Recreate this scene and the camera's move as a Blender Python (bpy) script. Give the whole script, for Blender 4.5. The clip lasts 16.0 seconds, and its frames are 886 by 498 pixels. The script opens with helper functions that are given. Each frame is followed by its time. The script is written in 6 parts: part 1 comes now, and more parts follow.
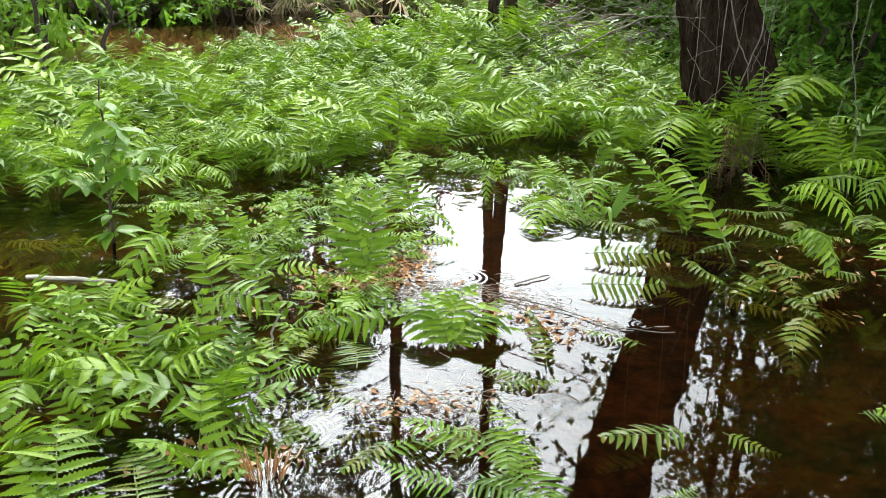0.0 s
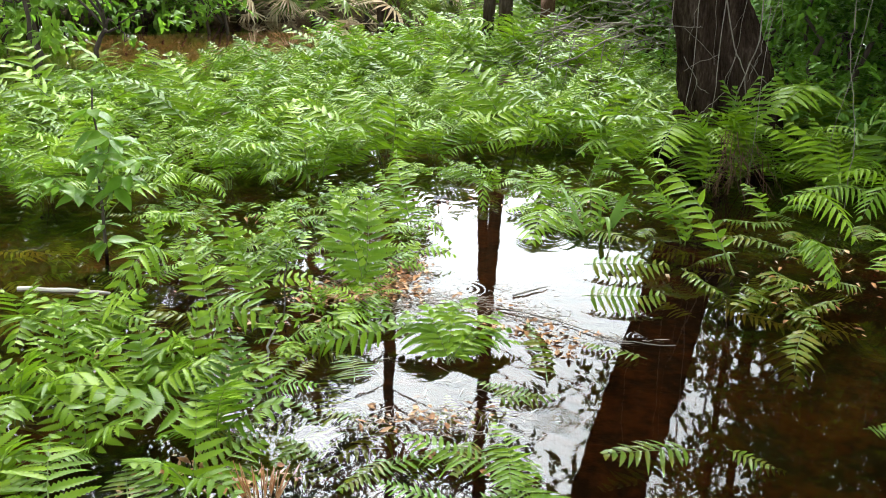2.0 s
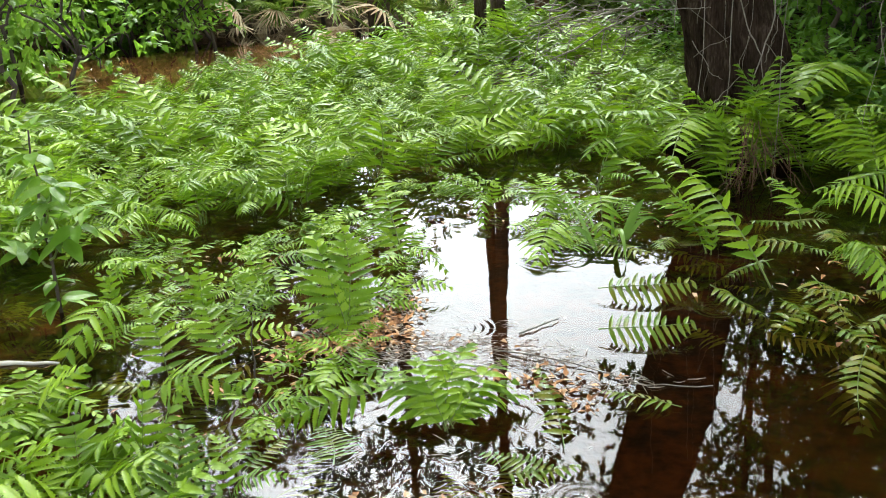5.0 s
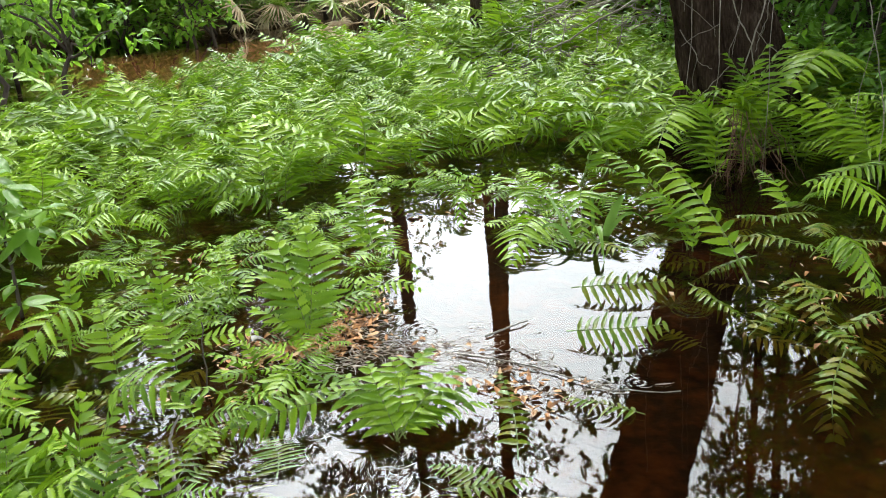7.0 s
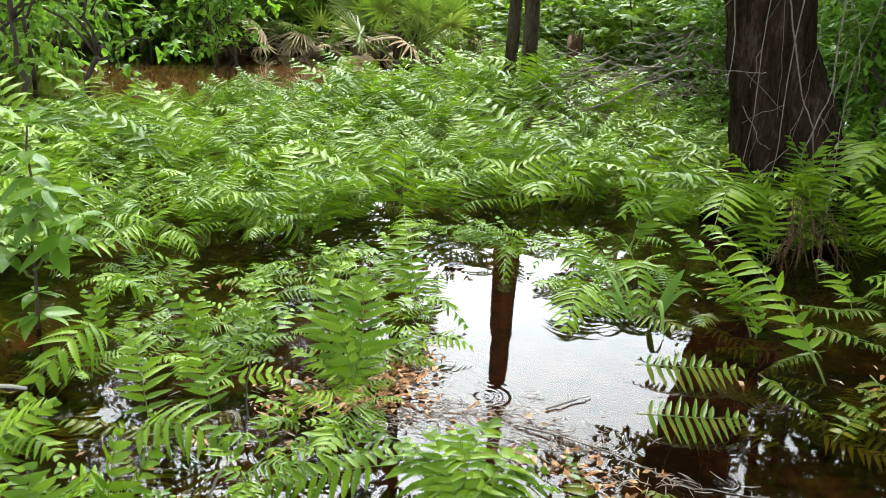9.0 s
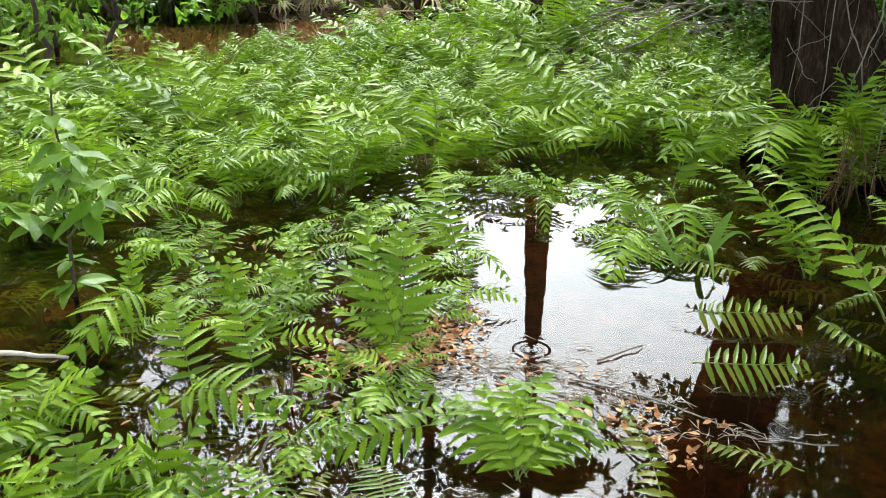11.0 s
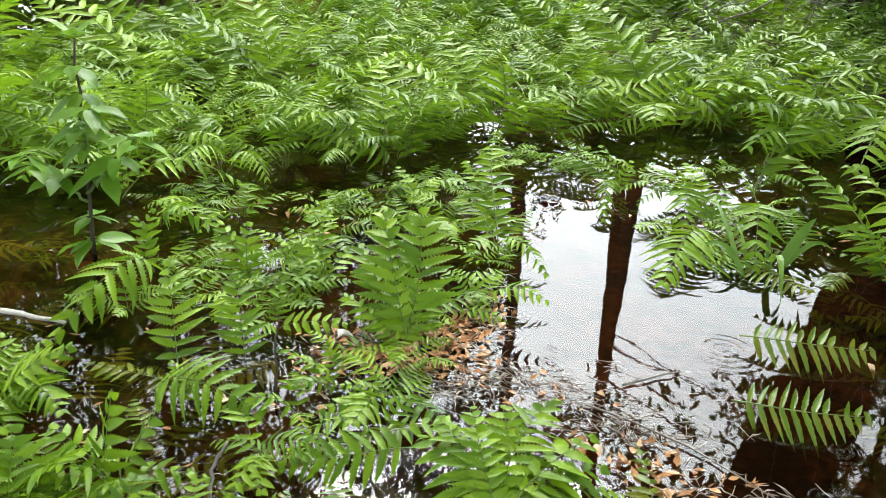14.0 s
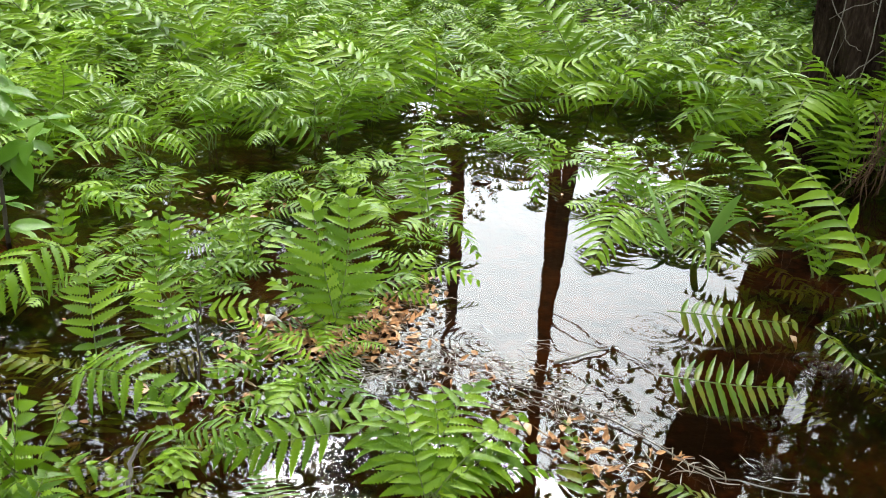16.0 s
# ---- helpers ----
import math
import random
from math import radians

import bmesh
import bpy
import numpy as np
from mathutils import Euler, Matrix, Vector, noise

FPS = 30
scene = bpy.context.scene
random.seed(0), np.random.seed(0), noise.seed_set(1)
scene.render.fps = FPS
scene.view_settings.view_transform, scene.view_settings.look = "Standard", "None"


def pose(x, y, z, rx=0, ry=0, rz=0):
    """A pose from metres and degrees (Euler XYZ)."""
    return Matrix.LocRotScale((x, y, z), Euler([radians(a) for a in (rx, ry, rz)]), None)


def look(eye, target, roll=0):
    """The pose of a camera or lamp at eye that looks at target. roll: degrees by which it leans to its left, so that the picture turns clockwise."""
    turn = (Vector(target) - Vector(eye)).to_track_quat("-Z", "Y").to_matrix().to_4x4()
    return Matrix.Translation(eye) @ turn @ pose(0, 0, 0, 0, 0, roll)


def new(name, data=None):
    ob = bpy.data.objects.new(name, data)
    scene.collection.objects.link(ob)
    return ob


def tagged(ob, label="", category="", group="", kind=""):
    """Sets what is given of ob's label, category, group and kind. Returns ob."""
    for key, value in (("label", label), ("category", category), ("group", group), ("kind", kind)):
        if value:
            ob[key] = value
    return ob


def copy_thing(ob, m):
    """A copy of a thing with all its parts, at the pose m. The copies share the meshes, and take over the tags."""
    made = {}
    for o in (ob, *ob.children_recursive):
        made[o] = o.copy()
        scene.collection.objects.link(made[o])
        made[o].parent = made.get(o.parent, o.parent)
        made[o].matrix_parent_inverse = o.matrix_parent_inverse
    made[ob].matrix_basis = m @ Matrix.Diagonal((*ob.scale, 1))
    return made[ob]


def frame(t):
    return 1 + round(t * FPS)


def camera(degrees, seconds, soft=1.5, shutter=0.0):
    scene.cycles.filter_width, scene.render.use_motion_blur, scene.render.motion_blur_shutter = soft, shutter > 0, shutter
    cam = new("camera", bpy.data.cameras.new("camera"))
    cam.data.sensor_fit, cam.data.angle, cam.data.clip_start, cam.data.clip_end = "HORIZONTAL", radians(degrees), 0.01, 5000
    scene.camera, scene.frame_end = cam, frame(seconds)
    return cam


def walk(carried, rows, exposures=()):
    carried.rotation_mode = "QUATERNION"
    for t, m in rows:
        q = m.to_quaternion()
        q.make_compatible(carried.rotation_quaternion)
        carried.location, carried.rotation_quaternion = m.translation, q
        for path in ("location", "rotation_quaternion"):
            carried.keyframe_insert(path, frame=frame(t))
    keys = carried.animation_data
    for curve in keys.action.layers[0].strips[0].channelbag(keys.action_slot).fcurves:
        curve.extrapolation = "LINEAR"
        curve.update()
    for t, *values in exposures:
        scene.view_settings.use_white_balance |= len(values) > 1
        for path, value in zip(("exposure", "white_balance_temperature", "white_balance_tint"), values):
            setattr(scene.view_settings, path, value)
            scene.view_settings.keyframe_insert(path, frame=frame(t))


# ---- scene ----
cam = camera(56.3, 16.0, soft=1.0)
PATH = [
    (0, (-0.012, -0.006, 1.328), (-0.007, 1.874, 0.646), 1.0),
    (0.5, (0.007, -0.023, 1.337), (0.047, 1.866, 0.681), 0.6),
    (1, (0.02, -0.037, 1.349), (0.094, 1.866, 0.737), -0.4),
    (1.5, (0.018, -0.02, 1.348), (0.101, 1.887, 0.751), -0.3),
    (2, (-0.031, 0.037, 1.333), (-0.01, 1.923, 0.666), 1.2),
    (2.5, (-0.071, 0.168, 1.32), (0.005, 2.033, 0.603), 0.3),
    (3, (-0.123, 0.318, 1.318), (0.014, 2.193, 0.638), -2.5),
    (3.5, (-0.119, 0.347, 1.319), (0.039, 2.231, 0.668), -2.3),
    (3.7, (-0.13, 0.368, 1.31), (-0.038, 2.257, 0.66), -2.4),
    (5.8, (0.213, 0.56, 1.313), (0.184, 2.441, 0.635), -3.0),
    (6, (0.232, 0.57, 1.311), (0.207, 2.46, 0.66), -2.5),
    (6.5, (0.238, 0.595, 1.291), (0.174, 2.472, 0.605), -3.3),
    (7, (0.241, 0.614, 1.287), (0.193, 2.493, 0.604), -4.2),
    (7.5, (0.219, 0.636, 1.267), (0.202, 2.509, 0.566), -2.9),
    (8, (0.16, 0.663, 1.266), (0.254, 2.551, 0.614), 0.5),
    (8.5, (0.055, 0.741, 1.275), (0.18, 2.657, 0.716), 2.0),
    (9, (-0.048, 0.817, 1.256), (-0.055, 2.731, 0.674), 2.8),
    (9.5, (-0.094, 0.85, 1.253), (-0.155, 2.767, 0.686), 2.0),
    (9.7, (-0.105, 0.855, 1.248), (-0.175, 2.769, 0.672), 1.8),
    (11.8, (-0.057, 0.995, 1.215), (-0.119, 2.858, 0.49), -0.6),
    (12, (-0.033, 1.029, 1.216), (-0.118, 2.894, 0.5), 0.1),
    (12.5, (0.041, 1.137, 1.232), (-0.098, 2.993, 0.501), 0.7),
    (13, (0.088, 1.193, 1.25), (-0.097, 3.027, 0.474), 2.2),
    (13.5, (0.107, 1.21, 1.242), (-0.173, 3.023, 0.446), 2.3),
    (14, (0.122, 1.219, 1.241), (-0.183, 3.027, 0.442), 2.0),
    (14.5, (0.131, 1.227, 1.243), (-0.171, 3.036, 0.445), 1.8),
    (15, (0.132, 1.232, 1.238), (-0.139, 3.048, 0.446), 2.6),
    (15.5, (0.144, 1.246, 1.233), (-0.104, 3.064, 0.437), 2.6),
    (16, (0.155, 1.252, 1.227), (-0.007, 3.063, 0.394), 2.8),
]
walk(cam, [(t, look(eye, target, roll)) for t, eye, target, roll in PATH], exposures=[(0.0, 2.76), (8.0, 2.70), (16.0, 2.62)])

# ---- sky and light: overcast day in a swamp clearing ----
world = bpy.data.worlds.new("overcast_sky")
scene.world = world
world.use_nodes = True
wn, wl = world.node_tree.nodes, world.node_tree.links
wn.clear()
sky = wn.new("ShaderNodeTexSky")
sky.sky_type = "NISHITA"
sky.sun_disc = False
sky.sun_elevation, sky.sun_rotation = radians(52), radians(-6)
sky.air_density, sky.dust_density, sky.ozone_density = 1.0, 3.5, 1.0
grey = wn.new("ShaderNodeHueSaturation")
grey.inputs["Saturation"].default_value = 0.12
back = wn.new("ShaderNodeBackground")
back.inputs["Strength"].default_value = 0.15
wout = wn.new("ShaderNodeOutputWorld")
wl.new(sky.outputs["Color"], grey.inputs["Color"])
cloud = wn.new("ShaderNodeMixRGB")
cloud.blend_type = "MULTIPLY"
cloud.inputs["Fac"].default_value = 1.0
cloud.inputs["Color2"].default_value = (0.935, 1.0, 1.01, 1)
wl.new(grey.outputs["Color"], cloud.inputs["Color1"])
wl.new(cloud.outputs["Color"], back.inputs["Color"])
wl.new(back.outputs["Background"], wout.inputs["Surface"])
sun = new("sun", bpy.data.lights.new("sun", "SUN"))
sun.data.energy, sun.data.angle, sun.data.color = 0.8, radians(32), (1.0, 0.97, 0.92)
sun.matrix_world = look((-0.42, 3.6, 4.8), (0, 0, 0))


# ---- materials ----
def material(name):
    m = bpy.data.materials.new(name)
    m.use_nodes = True
    nt = m.node_tree
    nt.nodes.clear()
    out = nt.nodes.new("ShaderNodeOutputMaterial")
    return m, nt, out


def node(nt, kind, **inputs):
    n = nt.nodes.new("ShaderNode" + kind)
    for k, v in inputs.items():
        n.inputs[k.replace("_", " ")].default_value = v
    return n


def ramp(nt, src, stops):
    r = nt.nodes.new("ShaderNodeValToRGB")
    el = r.color_ramp.elements
    while len(el) < len(stops):
        el.new(0.5)
    for e, (p, c) in zip(el, stops):
        e.position, e.color = p, (*c, 1)
    nt.links.new(src, r.inputs["Fac"])
    return r.outputs["Color"]


def calc(nt, op, a, b=None):
    n = nt.nodes.new("ShaderNodeMath")
    n.operation = op
    for i, v in enumerate((a, b)):
        if v is None:
            continue
        if hasattr(v, "is_linked"):
            nt.links.new(v, n.inputs[i])
        else:
            n.inputs[i].default_value = v
    return n.outputs[0]


def leaf_material(name, dark, mid, light, rough=0.38, thin=0.3, patch=6.0, by_object=0.5, spec=0.30):
    """Foliage: hue varies from plant to plant, from leaf to leaf and in patches; light passes through the blade."""
    m, nt, out = material(name)
    geo = node(nt, "NewGeometry")
    info = node(nt, "ObjectInfo")
    nz = node(nt, "TexNoise", Scale=patch, Detail=4.0)
    nt.links.new(geo.outputs["Position"], nz.inputs["Vector"])
    a = calc(nt, "MULTIPLY", info.outputs["Random"], by_object)
    b = calc(nt, "MULTIPLY", geo.outputs["Random Per Island"], 0.35)
    c = calc(nt, "MULTIPLY", nz.outputs["Fac"], 1.0 - by_object * 0.6)
    f = calc(nt, "ADD", calc(nt, "ADD", a, b), calc(nt, "SUBTRACT", c, 0.18))
    col = ramp(nt, f, ((0.08, dark), (0.5, mid), (0.95, light)))
    fine = node(nt, "TexNoise", Scale=160.0, Detail=2.0)
    nt.links.new(geo.outputs["Position"], fine.inputs["Vector"])
    bump = node(nt, "Bump", Strength=0.35, Distance=0.004)
    nt.links.new(fine.outputs["Fac"], bump.inputs["Height"])
    p = node(nt, "BsdfPrincipled", Roughness=rough)
    p.inputs["Specular IOR Level"].default_value = spec
    nt.links.new(col, p.inputs["Base Color"])
    nt.links.new(bump.outputs["Normal"], p.inputs["Normal"])
    t = node(nt, "BsdfTranslucent")
    warm = node(nt, "MixRGB", Fac=0.35, Color2=(0.24, 0.42, 0.03, 1))
    nt.links.new(col, warm.inputs["Color1"])
    nt.links.new(warm.outputs["Color"], t.inputs["Color"])
    mix = node(nt, "MixShader", Fac=thin)
    nt.links.new(p.outputs["BSDF"], mix.inputs[1])
    nt.links.new(t.outputs["BSDF"], mix.inputs[2])
    nt.links.new(mix.outputs["Shader"], out.inputs["Surface"])
    return m


def rough_material(name, stops, scale, rough=0.85, bump=0.6, dist=0.01, stretch=(1, 1, 1), spec=0.3):
    """Bark, litter, mud, dead wood: two noises, one coarse and one fine, with relief."""
    m, nt, out = material(name)
    co = node(nt, "TexCoord")
    mp = node(nt, "Mapping")
    mp.inputs["Scale"].default_value = stretch
    nt.links.new(co.outputs["Object"], mp.inputs["Vector"])
    n1 = node(nt, "TexNoise", Scale=scale, Detail=6.0, Roughness=0.65)
    n2 = node(nt, "TexNoise", Scale=scale * 7, Detail=3.0)
    for n in (n1, n2):
        nt.links.new(mp.outputs["Vector"], n.inputs["Vector"])
    geo = node(nt, "NewGeometry")
    f = calc(nt, "ADD", calc(nt, "MULTIPLY", n1.outputs["Fac"], 0.6), calc(nt, "MULTIPLY", n2.outputs["Fac"], 0.25))
    f = calc(nt, "ADD", f, calc(nt, "MULTIPLY", geo.outputs["Random Per Island"], 0.3))
    col = ramp(nt, f, stops)
    b = node(nt, "Bump", Strength=bump, Distance=dist)
    nt.links.new(calc(nt, "ADD", n1.outputs["Fac"], calc(nt, "MULTIPLY", n2.outputs["Fac"], 0.5)), b.inputs["Height"])
    p = node(nt, "BsdfPrincipled", Roughness=rough)
    p.inputs["Specular IOR Level"].default_value = spec
    nt.links.new(col, p.inputs["Base Color"])
    nt.links.new(b.outputs["Normal"], p.inputs["Normal"])
    nt.links.new(p.outputs["BSDF"], out.inputs["Surface"])
    return m


FERN = leaf_material("fern_leaf", (0.032, 0.078, 0.003), (0.106, 0.206, 0.004), (0.215, 0.345, 0.008), rough=0.41, thin=0.30, spec=0.28)
FERN_WET = leaf_material("wet_fern_leaf", (0.042, 0.095, 0.003), (0.090, 0.160, 0.005), (0.240, 0.150, 0.012), rough=0.32, patch=16.0, by_object=0.15, spec=0.38)
FERN_SUNK = leaf_material("sunken_fern_leaf", (0.10, 0.16, 0.02), (0.24, 0.32, 0.04), (0.36, 0.34, 0.07), rough=0.6, patch=11.0, spec=0.1)
BROADLEAF = leaf_material("broad_leaf", (0.048, 0.125, 0.008), (0.092, 0.205, 0.014), (0.155, 0.285, 0.026), rough=0.42, patch=14.0, spec=0.28)
STRAP = leaf_material("strap_leaf", (0.060, 0.130, 0.012), (0.100, 0.200, 0.020), (0.150, 0.260, 0.035), rough=0.42, patch=12.0)
SHRUB = leaf_material("shrub_leaf", (0.070, 0.160, 0.012), (0.140, 0.290, 0.024), (0.240, 0.400, 0.045), rough=0.42, spec=0.35, patch=2.0, by_object=0.25, thin=0.55)
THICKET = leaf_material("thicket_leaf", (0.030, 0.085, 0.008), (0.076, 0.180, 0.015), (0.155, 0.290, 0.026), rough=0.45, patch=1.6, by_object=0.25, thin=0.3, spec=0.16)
UNDERGROWTH = leaf_material("undergrowth_leaf", (0.026, 0.070, 0.004), (0.074, 0.150, 0.008), (0.175, 0.260, 0.016), rough=0.5, patch=2.2, by_object=0.2, thin=0.35, spec=0.15)
CROWN = leaf_material("crown_leaf", (0.020, 0.050, 0.010), (0.040, 0.090, 0.018), (0.070, 0.130, 0.025), rough=0.45, patch=1.2, by_object=0.2)
PALM = leaf_material("palmetto_leaf", (0.040, 0.085, 0.008), (0.110, 0.185, 0.018), (0.270, 0.340, 0.060), rough=0.36, patch=4.0, thin=0.28)
PALM_DEAD = rough_material("dead_palmetto", ((0.25, (0.17, 0.095, 0.052)), (0.50, (0.44, 0.30, 0.18)), (0.78, (0.70, 0.60, 0.40))), 6.0)
STIPE = rough_material("fern_stalk", ((0.2, (0.06, 0.065, 0.015)), (0.8, (0.14, 0.19, 0.04))), 20.0, rough=0.6, bump=0.2)
BARK = rough_material("pine_bark", ((0.32, (0.006, 0.004, 0.003)), (0.50, (0.036, 0.024, 0.017)), (0.72, (0.13, 0.098, 0.076))), 9.0, rough=1.0, bump=1.0, dist=0.07, stretch=(1, 1, 0.22), spec=0.0)
TWIG = rough_material("grey_twig", ((0.25, (0.06, 0.05, 0.04)), (0.55, (0.16, 0.135, 0.11)), (0.9, (0.34, 0.30, 0.25))), 18.0, bump=0.4)
STEM = rough_material("dark_stem", ((0.25, (0.025, 0.018, 0.013)), (0.8, (0.08, 0.06, 0.045))), 12.0, bump=0.4)
LITTER = rough_material("fallen_leaf", ((0.30, (0.05, 0.030, 0.018)), (0.44, (0.20, 0.095, 0.042)), (0.58, (0.42, 0.20, 0.080)), (0.72, (0.50, 0.33, 0.19)), (0.88, (0.62, 0.52, 0.42))), 9.0, rough=0.7, bump=0.3, spec=0.15)
STRAW = rough_material("floating_straw", ((0.25, (0.16, 0.10, 0.07)), (0.55, (0.38, 0.29, 0.22)), (0.9, (0.62, 0.54, 0.46))), 9.0, rough=0.45, bump=0.3, spec=0.5)
PALE = rough_material("bleached_wood", ((0.25, (0.35, 0.31, 0.25)), (0.8, (0.62, 0.58, 0.50))), 14.0, rough=0.6, bump=0.3)
ROTTEN = rough_material("rotten_wood", ((0.25, (0.02, 0.010, 0.005)), (0.55, (0.07, 0.034, 0.016)), (0.85, (0.16, 0.09, 0.05))), 10.0, bump=1.0, dist=0.03, stretch=(1, 1, 0.25))
BLACK = rough_material("blackened_leaf", ((0.2, (0.008, 0.007, 0.006)), (0.8, (0.025, 0.02, 0.016))), 12.0, rough=0.5)
BED = rough_material("swamp_bed", ((0.25, (0.003, 0.002, 0.001)), (0.55, (0.014, 0.007, 0.003)), (0.80, (0.15, 0.052, 0.010))), 3.0, bump=0.8, dist=0.02)
MUD = rough_material("rust_brown_mud", ((0.25, (0.16, 0.12, 0.08)), (0.5, (0.38, 0.35, 0.28)), (0.62, (0.46, 0.37, 0.26)), (0.85, (0.60, 0.50, 0.36))), 2.5, rough=0.9, bump=0.8, dist=0.02, spec=0.1)
SOIL = rough_material("leaf_strewn_bank", ((0.25, (0.03, 0.02, 0.012)), (0.55, (0.09, 0.06, 0.035)), (0.85, (0.22, 0.16, 0.10))), 9.0, bump=1.0, dist=0.05, spec=0.05)


def water_material(rings):
    """Tea-brown still water: a mirror by Fresnel over a tinted clear body; light swell and the rings of raindrops."""
    m, nt, out = material("tea_brown_water")
    geo = node(nt, "NewGeometry")
    n1 = node(nt, "TexNoise", Scale=2.2, Detail=2.0)
    n2 = node(nt, "TexNoise", Scale=16.0, Detail=2.0)
    for n in (n1, n2):
        nt.links.new(geo.outputs["Position"], n.inputs["Vector"])
    h = calc(nt, "ADD", calc(nt, "MULTIPLY", n1.outputs["Fac"], 0.22), calc(nt, "MULTIPLY", n2.outputs["Fac"], 0.016))
    for x, y, r, k in rings:
        d = node(nt, "VectorMath")
        d.operation = "DISTANCE"
        d.inputs[1].default_value = (x, y, 0)
        nt.links.new(geo.outputs["Position"], d.inputs[0])
        dist = d.outputs["Value"]
        wave = calc(nt, "SINE", calc(nt, "MULTIPLY", dist, k))
        fade = calc(nt, "MAXIMUM", calc(nt, "SUBTRACT", 1.0, calc(nt, "DIVIDE", dist, r)), 0.0)
        h = calc(nt, "ADD", h, calc(nt, "MULTIPLY", calc(nt, "MULTIPLY", wave, fade), 0.05))
    b = node(nt, "Bump", Strength=1.0, Distance=0.006)
    nt.links.new(h, b.inputs["Height"])
    fr = node(nt, "Fresnel", IOR=1.46)
    nt.links.new(b.outputs["Normal"], fr.inputs["Normal"])
    g = node(nt, "BsdfGlossy", Roughness=0.015)
    nt.links.new(b.outputs["Normal"], g.inputs["Normal"])
    t = node(nt, "BsdfTransparent", Color=(0.56, 0.42, 0.27, 1))
    mix = node(nt, "MixShader")
    nt.links.new(fr.outputs["Fac"], mix.inputs[0])
    nt.links.new(t.outputs["BSDF"], mix.inputs[1])
    nt.links.new(g.outputs["BSDF"], mix.inputs[2])
    nt.links.new(mix.outputs["Shader"], out.inputs["Surface"])
    return m


WATER = water_material(((0.60, 3.50, 0.16, 210.0), (0.82, 3.05, 0.07, 300.0), (0.10, 3.30, 0.14, 210.0), (0.36, 2.25, 0.09, 260.0), (0.75, 2.85, 0.06, 300.0), (1.05, 3.35, 0.10, 260.0)))


# ---- mesh helpers ----
def mesh_of(name, verts, faces, mats, index=None, smooth=True):
    me = bpy.data.meshes.new(name)
    me.from_pydata([tuple(v) for v in verts], [], faces)
    for mt in mats:
        me.materials.append(mt)
    if index is not None:
        me.polygons.foreach_set("material_index", index)
    if smooth:
        me.polygons.foreach_set("use_smooth", [True] * len(me.polygons))
    me.update()
    return me


def thing(name, label, category, at=(0, 0, 0), group=""):
    ob = new(name)
    ob.empty_display_size = 0.05
    ob.location = at
    return tagged(ob, label, category, group)


def part(name, me, parent, label="", m=None):
    ob = new(name, me)
    ob.parent = parent
    if m is not None:
        ob.matrix_basis = m
    return tagged(ob, label)


def tube(points, radii, sides=6, rough=0.0, rng=None, caps=True):
    """A swept round limb through the points, with a radius at each; rough: unevenness as a share of the radius."""
    pts = [Vector(p) for p in points]
    verts, faces = [], []
    side = Vector((1, 0, 0))
    for i, p in enumerate(pts):
        d = (pts[min(i + 1, len(pts) - 1)] - pts[max(i - 1, 0)]).normalized()
        u = side - d * side.dot(d)
        u = u.normalized() if u.length > 1e-3 else d.orthogonal().normalized()
        side = u
        w = d.cross(u)
        for j in range(sides):
            a = 2 * math.pi * j / sides
            r = radii[i] * (1 + (rough * (rng.random() - 0.5) * 2 if rng else 0))
            verts.append(p + u * (math.cos(a) * r) + w * (math.sin(a) * r))
    n = len(pts)
    for i in range(n - 1):
        for j in range(sides):
            k = (j + 1) % sides
            faces.append((i * sides + j, i * sides + k, (i + 1) * sides + k, (i + 1) * sides + j))
    if caps:
        faces.append(tuple(range(sides))[::-1])
        faces.append(tuple((n - 1) * sides + j for j in range(sides)))
    return verts, faces


def joined(pieces):
    """Several (verts, faces) as one."""
    vs, fs = [], []
    for v, f in pieces:
        k = len(vs)
        vs += list(v)
        fs += [tuple(i + k for i in q) for q in f]
    return vs, fs


def bend(a, b, sag, n=8, rng=None, jitter=0.0):
    """Points on a bowed line from a to b; sag lifts (or drops) the middle."""
    a, b = Vector(a), Vector(b)
    out = []
    for i in range(n + 1):
        s = i / n
        p = a.lerp(b, s) + Vector((0, 0, 4 * sag * s * (1 - s)))
        if rng and 0 < i < n:
            p += Vector((rng.uniform(-1, 1), rng.uniform(-1, 1), rng.uniform(-1, 1))) * jitter
        out.append(p)
    return out


# ---- the setting: bed, bank and water ----
def smooth_step(a, b, v):
    s = min(max((v - a) / (b - a), 0.0), 1.0)
    return s * s * (3 - 2 * s)


def bed_height(x, y):
    """Shallow swamp bed that rises to a bank behind the far channel and at the foot of the large tree."""
    z = -0.13 + 0.05 * noise.noise((x * 0.9, y * 0.9, 0.3)) + 0.02 * noise.noise((x * 4, y * 4, 1.7))
    z += 0.50 * smooth_step(17.6, 19.4, y + 0.4 * math.sin(x * 0.9)) + 0.6 * smooth_step(20, 45, math.hypot(x, y - 4))
    z += 0.24 * smooth_step(0.9, 0.0, math.hypot((x - 2.6) / 3.2, (y - 7.4) / 2.6))
    z += 0.42 * smooth_step(1.0, 0.2, math.hypot((x - 1.0) / 2.6, (y - 11.0) / 3.8))
    shoal = smooth_step(1.0, 0.45, math.hypot((x + 2.6) / 4.4, (y - 13.4) / 2.9))
    z += shoal * (-0.022 + 0.012 * noise.noise((x * 2.3, y * 4.0, 7.0)) + 0.008 * noise.noise((x * 7.0, y * 9.0, 2.0)) - z)
    z += 0.11 * smooth_step(1.0, 0.2, math.hypot((x + 0.35) / 0.55, (y - 3.35) / 0.35))
    return z


